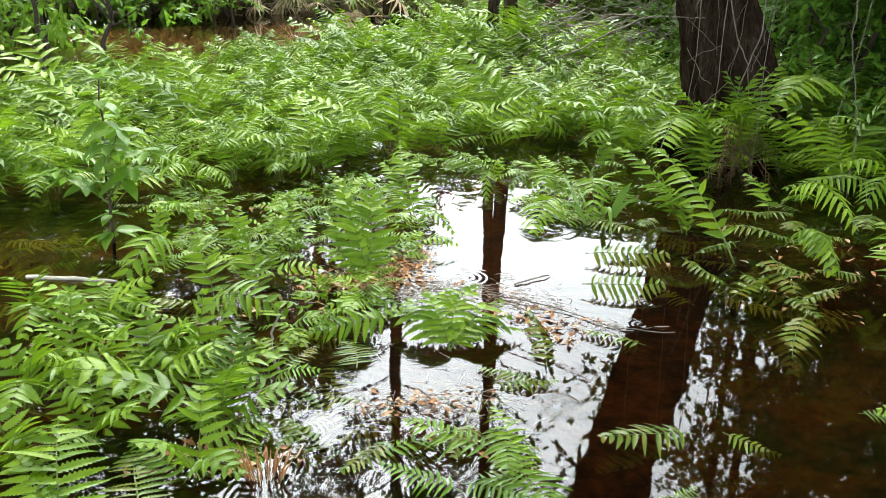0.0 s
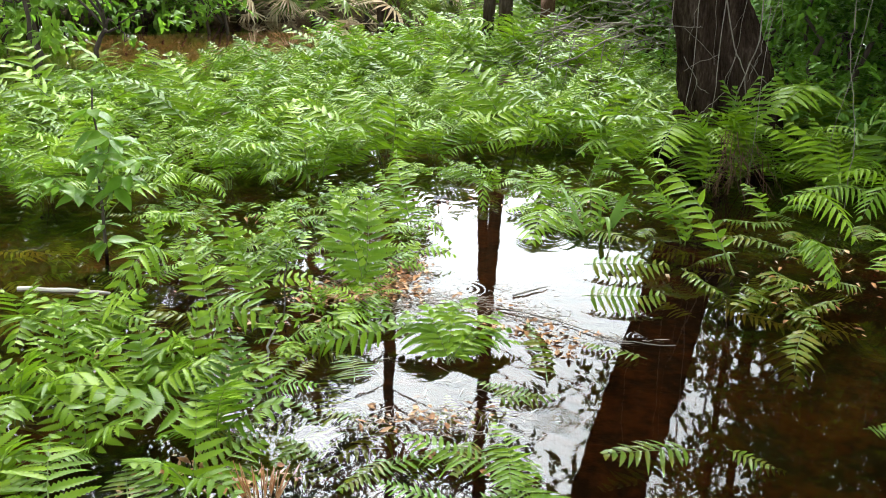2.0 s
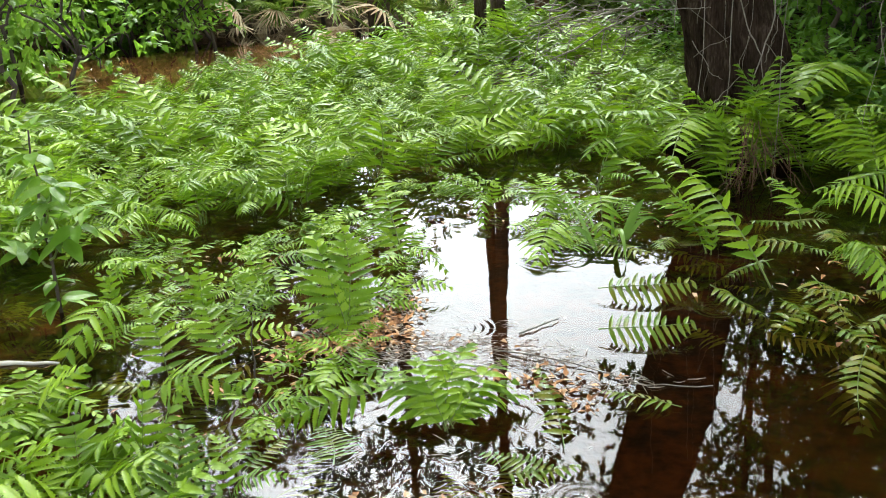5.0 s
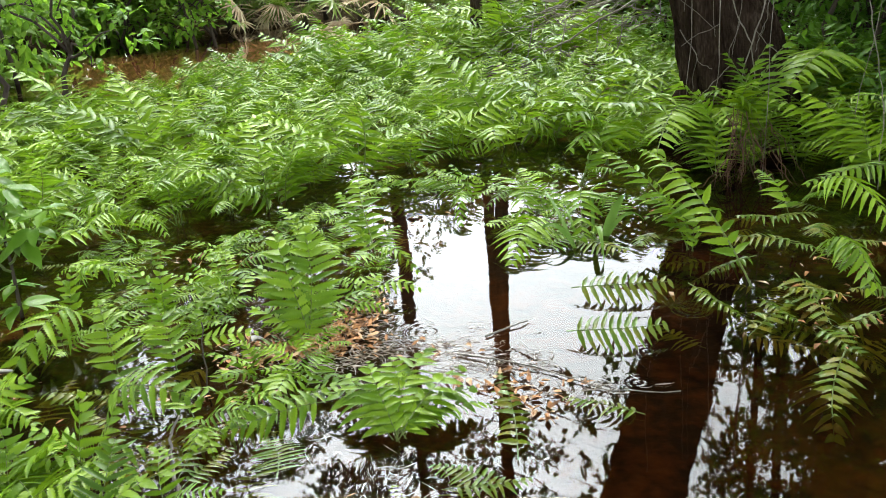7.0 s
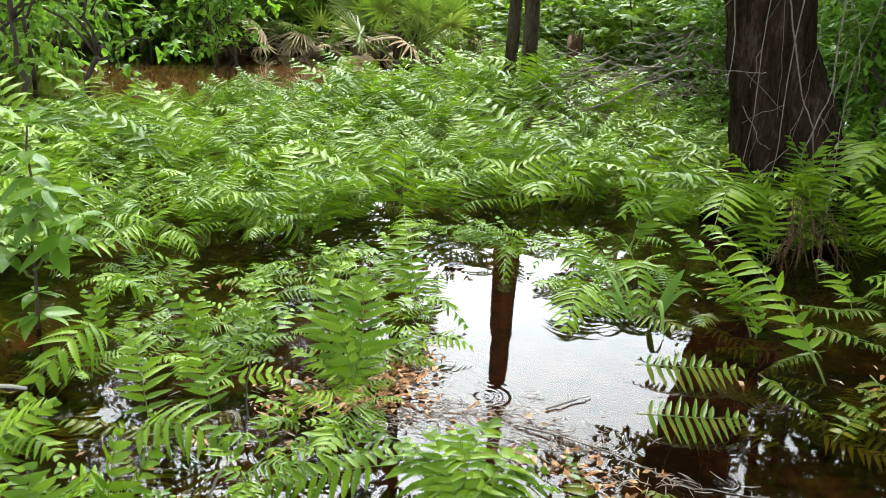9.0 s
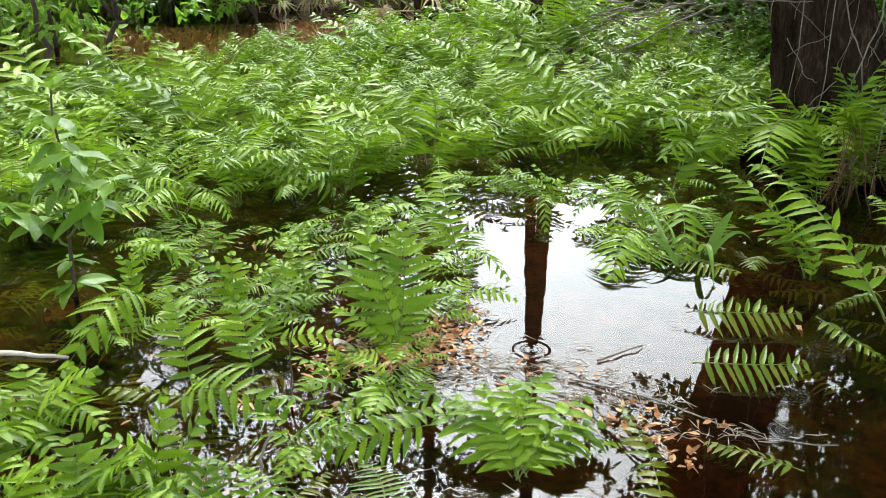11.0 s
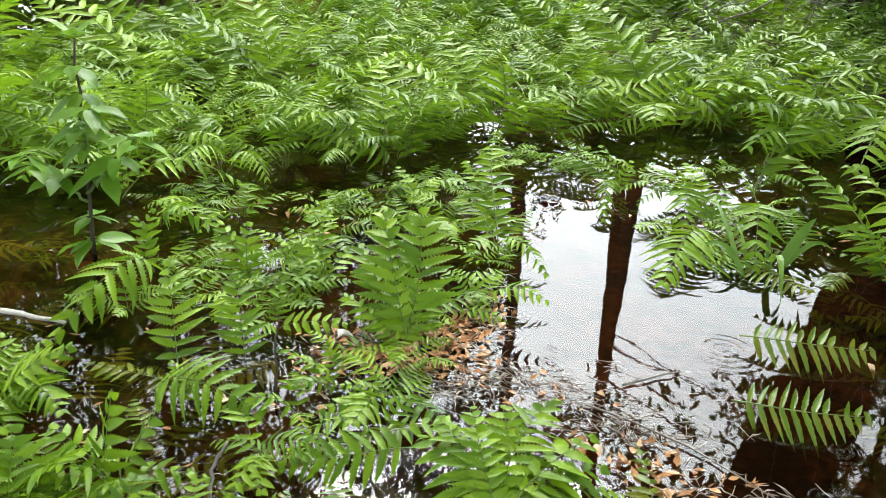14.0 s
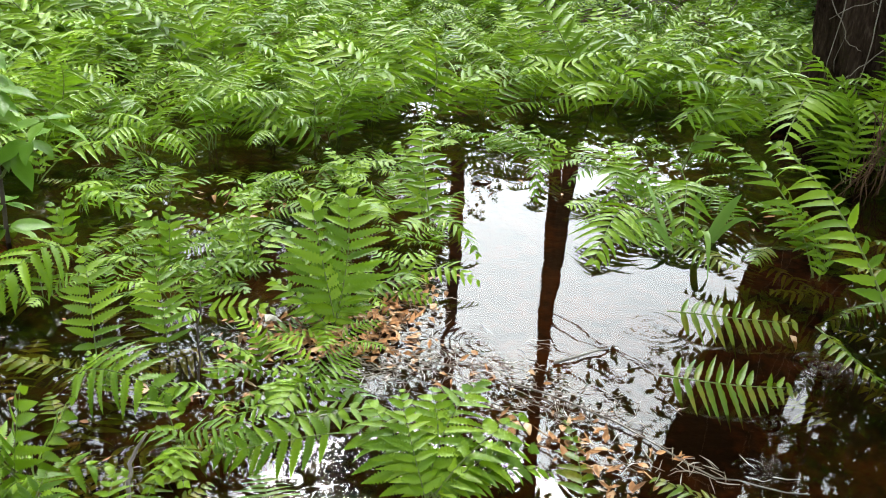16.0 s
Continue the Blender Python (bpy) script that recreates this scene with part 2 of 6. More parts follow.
def build_setting():
    xs = sorted(set([round(v, 3) for v in np.concatenate((np.linspace(-90, -8, 22), np.linspace(-8, 8, 107), np.linspace(8, 90, 22)))]))
    ys = sorted(set([round(v, 3) for v in np.concatenate((np.linspace(-60, -1, 14), np.linspace(-1, 20, 141), np.linspace(20, 140, 26)))]))
    verts = [(x, y, bed_height(x, y)) for y in ys for x in xs]
    w = len(xs)
    faces = [(j * w + i, j * w + i + 1, (j + 1) * w + i + 1, (j + 1) * w + i) for j in range(len(ys) - 1) for i in range(w - 1)]
    idx = [1 if ys[q[0] // w] > 17.3 else 2 if math.hypot((xs[q[0] % w] + 2.6) / 4.4, (ys[q[0] // w] - 13.4) / 2.9) < 1.0 else 0 for q in faces]
    ground = new("ground", mesh_of("ground", verts, faces, [BED, SOIL, MUD], idx))
    tagged(ground, "dark brown swamp bed and leaf-strewn bank", "ground", kind="structure")
    water = new("water", mesh_of("water", [(-60, -40, 0), (60, -40, 0), (60, 30, 0), (-60, 30, 0)], [(0, 1, 2, 3)], [WATER], smooth=False))
    tagged(water, "still tea-brown swamp water mirroring a white sky", "water", kind="structure")


build_setting()


# ---- fern fronds ----
def leaflet_shape(toothed, droop, seed):
    """A leaflet of unit length along +x and unit half width: creased along its midrib, its edge smooth or toothed."""
    rng = random.Random(seed)
    n = 23 if toothed else 13
    verts, faces = [], []
    for j in range(n):
        s = j / (n - 1)
        w = (0.62 + 0.38 * min(1.0, s * 5)) * (1 - s ** (2.6 if toothed else 1.9))
        if toothed and 0 < j < n - 1:
            w *= 1.20 if j % 2 else 0.70
        elif 0 < j < n - 1:
            w *= 1.08 if j % 2 else 0.90
        w *= rng.uniform(0.94, 1.06)
        z = -droop * s * s + (0.10 * s if toothed else 0.06 * s)
        verts += [Vector((s, w, z + 0.05 * w)), Vector((s, 0, z)), Vector((s, -w, z + 0.05 * w))]
    for j in range(n - 1):
        k = j * 3
        faces += [(k, k + 1, k + 4, k + 3), (k + 1, k + 2, k + 5, k + 4)]
    return verts, faces


SHAPES = {t: [leaflet_shape(t, d, 40 + i) for i, d in enumerate((0.10, 0.22, 0.38))] for t in (False, True)}


def frond_plan(pairs, arch, half, stalk, seed, fill, fold=0.15):
    """The rib's line and the pose of each leaflet of a frond whose foot is at the origin and whose tip is at y = 1."""
    rng = random.Random(seed)
    sway = rng.uniform(-0.05, 0.05)

    def rib(s):
        return Vector((sway * math.sin(math.pi * s), s, arch * 4 * s * (1 - s) * (1.15 - 0.3 * s)))

    feet = [stalk + (1 - stalk) * (i + 0.5) / pairs for i in range(pairs)]
    line = [rib(s) for s in [0.0, stalk * 0.5] + feet + [1.0]]
    leaves = []
    for i, s in enumerate(feet):
        q = (s - stalk) / (1 - stalk)
        size = half * (0.72 + 0.9 * q) if q < 0.3 else half * max(0.16, 1 - ((q - 0.3) / 0.72) ** 1.7 * 0.86)
        d = (rib(min(s + 0.02, 1.0)) - rib(s - 0.02)).normalized()
        up = Vector((1, 0, 0)).cross(d).normalized()
        for sign in (-1, 1):
            if rng.random() < 0.03:
                continue
            lean = radians(rng.uniform(10, 22) + 24 * q)
            out = (Vector((sign, 0, 0)) * math.cos(lean) + d * math.sin(lean) - up * (fold + rng.uniform(-0.1, 0.1))).normalized()
            wide = d * math.cos(lean) - Vector((sign, 0, 0)) * math.sin(lean)
            twist = rng.uniform(-0.4, 0.4)
            wide = (wide * math.cos(twist) + up * math.sin(twist)).normalized()
            z = out.cross(wide).normalized() * sign
            long = size * rng.uniform(0.85, 1.1)
            broad = (1 - stalk) / pairs * fill * rng.uniform(0.8, 1.1)
            m = Matrix((out * long, wide * sign * broad, z * long)).transposed().to_4x4()
            m.translation = rib(s)
            leaves.append((i + 2, m, rng.randrange(3)))
    return line, leaves


def frond_mesh(name, pairs, arch, half, stalk, toothed, seed, mats, fold=0.15):
    """A whole frond in one mesh: rib and leaflets grown together."""
    line, leaves = frond_plan(pairs, arch, half, stalk, seed, 0.35, fold)
    n = len(line)
    verts, faces = tube(line, [0.0065 * (1 - 0.75 * i / n) for i in range(n)], 4, caps=False)
    idx = [1] * len(faces)
    for ring, m, kind in leaves:
        v, f = SHAPES[toothed][kind]
        k = len(verts)
        verts += [m @ p for p in v]
        faces += [tuple(q + k for q in face) for face in f]
        faces.append((ring * 4, ring * 4 + 1, k + 1))
        idx += [0] * (len(f) + 1)
    return mesh_of(name, verts, faces, mats, idx)


LEAFLETS = {t: [mesh_of("leaflet", *shape, [FERN]) for shape in SHAPES[t]] for t in (False, True)}


# styles: 0 broad leaflets, 1 fine leaflets, 2 toothed leaflets, 3 many narrow leaflets, 4 few long leaflets, 5 long drooping leaflets, 6 short fronds with few toothed leaflets, 7 long fronds with many leaflets; bows: 0 flat, 1 gentle, 2 strong
STYLE = ((11, 0.30, 0.13, False), (12, 0.28, 0.11, False), (12, 0.31, 0.09, True), (15, 0.21, 0.11, False), (10, 0.36, 0.07, True), (12, 0.31, 0.11, False), (7, 0.31, 0.08, True), (18, 0.21, 0.10, False))
FOLD = (0.12, 0.10, 0.15, 0.20, 0.22, 0.30, 0.16, 0.20)
FILL = (0.39, 0.37, 0.47, 0.37, 0.40, 0.40, 0.40, 0.40)
BOW = (0.04, 0.13, 0.26)
FRONDS = {}
for si, (pairs, half, stalk, toothed) in enumerate(STYLE):
    for bi, arch in enumerate(BOW):
        FRONDS[si, bi] = [frond_mesh("frond", pairs + v, arch, half, stalk + 0.03 * v, toothed, 100 * si + 10 * bi + v, [FERN, STIPE], FOLD[si]) for v in range(2)]
SUNK = [frond_mesh("sunken_frond", 9 + v, 0.0, 0.30, 0.12, v == 1, 940 + v, [FERN_SUNK, STIPE]) for v in range(3)]
WET = [frond_mesh("wet_frond", 10 + v, 0.02, 0.27, 0.10, v == 1, 900 + v, [FERN_WET, STIPE], 0.2) for v in range(3)]
HANG = frond_mesh("wet_frond", 12, 0.06, 0.27, 0.08, False, 930, [FERN_WET, STIPE], 0.25)
HALF = [s[1] for s in STYLE]


def frond_pose(foot, tip, roll=0.0, wide=1.0):
    foot, tip = Vector(foot), Vector(tip)
    y = (tip - foot)
    length = y.length
    y.normalize()
    side = y.cross(Vector((0, 0, 1)))
    x = side.normalized() if side.length > 0.05 else Vector((1, 0, 0))
    z = x.cross(y).normalized()
    m = Matrix((x, y, z)).transposed().to_4x4()
    return Matrix.Translation(foot) @ m @ Matrix.Rotation(radians(roll), 4, "Y") @ Matrix.Diagonal((length * wide, length, length, 1))


RIBS = {}
for si, (pairs, half, stalk, toothed) in enumerate(STYLE):
    for bi, arch in enumerate(BOW):
        line, leaves = frond_plan(pairs, arch, half, stalk, 500 + 10 * si + bi, FILL[si], FOLD[si])
        n = len(line)
        rib_me = mesh_of("rib", *tube(line, [0.0065 * (1 - 0.75 * i / n) for i in range(n)], 5), [STIPE])
        RIBS[si, bi] = rib_me, [(m, LEAFLETS[toothed][kind]) for _, m, kind in leaves]

place = random.Random(5)


def fern_at(foot, label, fronds):
    """A fern at a known place; each frond by its tip, style, bow, half width and roll about its rib."""
    plant = thing("fern", label, "fern", foot, "ferns in the pond")
    flat = label.startswith("yellow-green")
    for tip, style, bow, half, roll in fronds:
        long = (Vector(tip) - Vector(foot)).length
        if not flat and (long < 0.25 or long > 0.72):
            style = 6 if long < 0.25 else 7
        start = Vector((place.uniform(-0.02, 0.02), place.uniform(-0.02, 0.02), 0))
        m = frond_pose(start, Vector(tip) - Vector(foot), roll + place.uniform(-8, 8), half / (0.27 if flat else HALF[style]))
        if flat:
            part("frond", HANG if style == 5 else place.choice(WET), plant, "", m)
        elif foot[1] > 4.25:
            part("frond", place.choice(FRONDS[style, bow]), plant, "", m)
        else:
            rib_me, leaves = RIBS[style, bow]
            frond = part("frond", rib_me, plant, "", m)
            for lm, me in leaves:
                turn = Matrix.Translation(lm.translation) @ pose(0, 0, 0, place.uniform(-10, 10), place.uniform(-8, 8), place.uniform(-5, 5))
                part("leaflet", me, frond, "", turn @ lm.to_3x3().to_4x4())
    return plant


# ---- the field of ferns behind the pond ----
def field_front(x):
    return float(np.interp(x, (-6, -3.0, -2.2, -1.4, -0.9, -0.4, 0.2, 0.7, 1.0, 1.6, 2.2, 4.0), (4.6, 4.5, 4.5, 4.9, 5.0, 5.35, 5.7, 5.9, 5.7, 5.5, 4.8, 4.4)))


def field_back(x):
    return float(np.interp(x, (-6, -4.5, -3.5, -3.0, -2.4, -1.4, 0.5, 2.0, 2.6, 4.0), (6.0, 6.2, 6.7, 8.4, 9.9, 11.4, 12.2, 11.2, 7.6, 6.6)))


def fern_kind(seed, tall, count, style):
    """One fern with its fronds round a crown, as a pattern for the field."""
    rng = random.Random(seed)
    plant = thing("fern", "green fern with arching fronds in a dense stand over shallow water", "fern", (0, 0, 0), "ferns in the field")
    for i in range(count):
        a = 2 * math.pi * (i + rng.uniform(-0.3, 0.3)) / count
        reach = tall * rng.uniform(0.6, 1.15)
        tip = Vector((math.cos(a) * reach, math.sin(a) * reach, tall * rng.uniform(0.35, 0.9)))
        foot = Vector((math.cos(a), math.sin(a), 0)) * 0.02 + Vector((0, 0, -0.06))
        st = style if rng.random() < 0.75 else rng.choice((0, 3, 1))
        part("frond", rng.choice(FRONDS[st, rng.choice((1, 1, 2))]), plant, "", frond_pose(foot, tip, rng.uniform(-28, 28), rng.uniform(0.85, 1.15)))
    return plant


def build_field():
    rng = random.Random(21)
    kinds = [fern_kind(300 + i, 0.36 + 0.05 * (i % 4), 7 + i % 3, (3, 5, 1, 5, 3, 0, 3, 5, 1, 0)[i]) for i in range(10)]
    spots = []
    tries = 0
    while tries < 20000 and len(spots) < 560:
        tries += 1
        x, y = rng.uniform(-5.5, 3.6), rng.uniform(4.4, 13.6)
        if not field_front(x) < y < field_back(x) or abs(x) > 1.2 + 0.42 * y or math.hypot(x - 2.0, y - 5.95) < 0.5 or (x > 1.05 and y < 5.2):
            continue
        gap = float(np.interp(y, (4.5, 7, 10, 14), (0.28, 0.33, 0.40, 0.50)))
        if noise.noise((x * 1.5, y * 1.1, 9.0)) < -0.34:
            continue
        if all((x - a) ** 2 + (y - b) ** 2 > gap * gap for a, b in spots):
            spots.append((x, y))
    for i, (x, y) in enumerate(spots):
        size = rng.uniform(0.66, 1.25) * float(np.interp(y, (4.5, 6, 14), (0.9, 1.0, 1.15)))
        if -0.6 < x < 1.9 and 8.3 < y < 11.5:
            size *= 1.45 if 0.0 < x < 1.3 and y < 10.0 else 1.2
        m = pose(x, y, max(0.0, bed_height(x, y)), rng.uniform(-7, 7), rng.uniform(-7, 7), rng.uniform(0, 360)) @ Matrix.Scale(size, 4)
        if i < len(kinds):
            kinds[i].matrix_basis = m
        else:
            k = i % len(kinds)
            if y > 6.3 and k in (1, 3, 7) and rng.random() < 0.7:
                k -= 1
            copy_thing(kinds[k], m)


build_field()


# ---- low ferns of the left foreground and the pond's rim ----
def build_low_ferns():
    rng = random.Random(17)
    kinds = []
    for k in range(8):
        plant = thing("fern", "low bright green fern crowding the water's edge", "fern", (0, 0, 0), "low ferns at the edge")
        n = 5 + k % 3
        for i in range(n):
            a = 2 * math.pi * (i + rng.uniform(-0.35, 0.35)) / n
            reach = rng.uniform(0.16, 0.30)
            tip = Vector((math.cos(a) * reach, math.sin(a) * reach, rng.uniform(0.05, 0.24)))
            part("frond", rng.choice(FRONDS[rng.choice((2, 4, 6, 6)), rng.choice((0, 1, 1, 2))]), plant, "", frond_pose(Vector((0, 0, -0.03)), tip, rng.uniform(-20, 20), rng.uniform(0.9, 1.2)))
        kinds.append(plant)
    spots = []
    for _ in range(4000):
        x, y = rng.uniform(-2.6, 0.2), rng.uniform(1.75, 5.0)
        right = float(np.interp(y, (1.7, 2.3, 2.9, 3.4, 4.0, 5.0), (-0.42, -0.42, -0.30, -0.45, -0.35, -0.2)))
        left = -0.9 - 0.45 * (y - 1.7)
        if not left < x < right or y > 2.75 or (x > -1.15 and y > 2.35) or x > -0.62:
            continue
        gap = 0.27
        if all((x - a) ** 2 + (y - c) ** 2 > gap * gap for a, c in spots):
            spots.append((x, y))
    for i, (x, y) in enumerate(spots):
        m = pose(x, y, 0, rng.uniform(-8, 8), rng.uniform(-8, 8), rng.uniform(0, 360)) @ Matrix.Scale(rng.uniform(0.75, 1.15), 4)
        if i < len(kinds):
            kinds[i].matrix_basis = m
        else:
            copy_thing(kinds[i % len(kinds)], m)


build_low_ferns()


def build_floating():
    """Fronds that lie on or just under the water, on the right of the pond and in front."""
    rng = random.Random(61)
    for n, xs, ys, style in ((10, (1.5, 2.5), (3.3, 4.35), "wet"), (9, (-0.75, 0.3), (1.75, 2.3), "flat"), (6, (-0.45, 0.15), (1.85, 2.55), "wet"), (8, (-1.35, -0.45), (2.3, 3.2), "wet"), (6, (-1.6, -0.6), (3.9, 4.6), "wet"), (8, (0.45, 1.0), (4.0, 4.7), "flat"), (4, (-0.7, -0.2), (4.0, 4.7), "flat"), (4, (0.75, 1.15), (3.95, 4.35), "wet")):
        for _ in range(n):
            x, y = rng.uniform(*xs), rng.uniform(*ys)
            if style == "wet" and x > 0 and 2.6 < y < 3.3 and x < 1.35:
                continue
            a = rng.uniform(0, 2 * math.pi) if style == "flat" else rng.gauss(math.pi, 0.9)
            long = rng.uniform(0.20, 0.36)
            foot = Vector((x, y, 0.004 if x > 0 else -0.02))
            ob = thing("floating_frond", "yellow-green fern frond afloat on tea-brown water" if style == "wet" else "wet green fern frond lying flat on the water", "fern frond", foot, "floating fronds")
            tip = Vector((math.cos(a) * long, math.sin(a) * long, rng.uniform(0.015, 0.05)))
            me = rng.choice(WET) if style == "wet" else rng.choice(FRONDS[rng.choice((1, 2)), 0])
            part("frond", me, ob, "", frond_pose(Vector((0, 0, 0)), tip, rng.uniform(-6, 6), rng.uniform(0.9, 1.3)))


build_floating()


def build_carpet():
    """Small ferns that fill the shallows between the larger ones."""
    rng = random.Random(83)
    kinds = []
    for k in range(6):
        plant = thing("fern", "small low green fern filling the shallows", "fern", (0, 0, 0), "small ferns in the shallows")
        n = 3 + k % 3
        for i in range(n):
            a = 2 * math.pi * (i + rng.uniform(-0.4, 0.4)) / n
            reach = rng.uniform(0.11, 0.22)
            tip = Vector((math.cos(a) * reach, math.sin(a) * reach, rng.uniform(0.0, 0.07)))
            part("frond", rng.choice(FRONDS[rng.choice((0, 6, 6, 6)), rng.choice((1, 1, 2))]), plant, "", frond_pose(Vector((0, 0, -0.01)), tip, rng.uniform(-20, 20), rng.uniform(0.85, 1.15)))
        kinds.append(plant)
    spots = []
    for n, xs, ys in ((5, (-0.72, -0.12), (2.78, 3.22)), (7, (-1.35, -0.9), (3.30, 3.75)), (5, (-0.95, -0.4), (2.25, 2.75)), (9, (-0.80, -0.3), (4.0, 4.9)), (5, (-0.95, -0.7), (3.3, 3.6)), (5, (-1.6, -1.2), (4.1, 4.5)), (8, (-0.40, -0.08), (3.45, 4.35)), (11, (-1.25, -0.45), (3.72, 4.35)), (8, (-0.3, 1.0), (5.0, 5.5))):
        for _ in range(n):
            spots.append((rng.uniform(*xs), rng.uniform(*ys)))
    for i, (x, y) in enumerate(spots):
        m = pose(x, y, 0, rng.uniform(-8, 8), rng.uniform(-8, 8), rng.uniform(0, 360)) @ Matrix.Scale(rng.uniform(0.75, 1.2), 4)
        if i < len(kinds):
            kinds[i].matrix_basis = m
        else:
            copy_thing(kinds[i % len(kinds)], m)


build_carpet()


def build_sunken():
    """Yellowing fronds under the surface of the shallows."""
    rng = random.Random(67)
    for n, xs, ys in ((26, (-1.6, -0.45), (2.1, 3.4)), (16, (-2.2, -1.2), (2.9, 3.7)), (20, (1.0, 2.4), (2.9, 4.4)), (8, (-0.6, 0.3), (1.8, 2.3)), (12, (-1.4, 0.0), (3.8, 4.6))):
        for _ in range(n):
            foot = Vector((rng.uniform(*xs), rng.uniform(*ys), rng.uniform(-0.03, -0.006)))
            ob = thing("sunken_frond", "yellowing olive fern frond sunk under tea-brown water", "fern frond", foot, "sunken fronds")
            a, long = rng.uniform(0, 6.28), rng.uniform(0.18, 0.34)
            tip = Vector((math.cos(a) * long, math.sin(a) * long, rng.uniform(-0.01, 0.004)))
            part("frond", rng.choice(SUNK), ob, "", frond_pose(Vector((0, 0, 0)), tip, rng.uniform(-4, 4), rng.uniform(0.9, 1.2)))


build_sunken()


# ---- leaves for shrubs, trees and palmettos ----
def leaf_into(verts, faces, foot, out, up, long, broad, fold=0.25, droop=0.2):
    """A pointed oval blade with a crease along its midrib."""
    side = out.cross(up).normalized()
    up = side.cross(out)
    k = len(verts)
    for a, w in ((0.0, 0.12), (0.35, 1.0), (0.72, 0.68), (1.0, 0.0)):
        mid = foot + out * (long * a) - up * (droop * long * a * a)
        if w == 0.0:
            verts.append(mid)
        else:
            e = up * (broad * w * fold)
            verts.extend((mid - side * (broad * w) + e, mid, mid + side * (broad * w) + e))
    faces.extend(((k, k + 1, k + 4, k + 3), (k + 1, k + 2, k + 5, k + 4), (k + 3, k + 4, k + 7, k + 6), (k + 4, k + 5, k + 8, k + 7), (k + 6, k + 7, k + 9), (k + 7, k + 8, k + 9)))


def rand_dir(rng, low=-1.0):
    while True:
        v = Vector((rng.uniform(-1, 1), rng.uniform(-1, 1), rng.uniform(low, 1)))
        if 0.1 < v.length < 1:
            return v.normalized()


def foliage(rng, clumps, per, long, broad, spread=1.0):
    """Sprays of leaves: each clump (centre, radius) holds twigs that carry a few leaves each."""
    verts, faces = [], []
    for c, r in clumps:
        c = Vector(c)
        for _ in range(int(per * r * r * 4)):
            d = rand_dir(rng)
            p = c + Vector((d.x, d.y, d.z * 0.75)) * r * rng.random() ** 0.45 * spread
            run = (d + rand_dir(rng) * 0.9).normalized()
            for k in range(5):
                out = (run + rand_dir(rng) * 0.8 + Vector((0, 0, -0.15))).normalized()
                up = Vector((rng.uniform(-0.5, 0.5), rng.uniform(-0.5, 0.5), 1))
                leaf_into(verts, faces, p + run * (k * long * 0.45), out, up, long * rng.uniform(0.7, 1.15), broad * rng.uniform(0.8, 1.1))
    return verts, faces


def branches(rng, foot, tips, r0, r1, sides=5, jitter=0.06):
    out = []
    for t in tips:
        pts = bend(foot, t, 0.08 * (Vector(t) - Vector(foot)).length, 7, rng, jitter)
        out.append(tube(pts, [r0 + (r1 - r0) * i / 7 for i in range(8)], sides, 0.15, rng))
    return joined(out)


def shrub(name, label, at, stems, clumps, per, long, broad, mat, seed, stem_mat=STEM, r0=0.02, category="shrub", group=""):
    """A shrub: crooked stems, and sprays of leaves round the ends of its branches. Places are relative to its foot."""
    rng = random.Random(seed)
    ob = thing(name, label, category, at, group)
    for s in stems:
        pts = bend((s[0], s[1], -0.1), s[2:5], 0.0, 8, rng, 0.05)
        v, f = tube(pts, [r0 * (1 - 0.6 * i / 8) for i in range(9)], 6, 0.15, rng)
        near = [c for c, r in clumps]
        b = branches(rng, pts[5], [Vector(c) for c in near if (Vector(c) - pts[-1]).length < 1.1][:6], r0 * 0.5, r0 * 0.15)
        v, f = joined(((v, f), b)) if b[0] else (v, f)
        part("stem", mesh_of("stem", v, f, [stem_mat]), ob)
    v, f = foliage(rng, clumps, per, long, broad)
    part("foliage", mesh_of("foliage", v, f, [mat]), ob)
    return ob


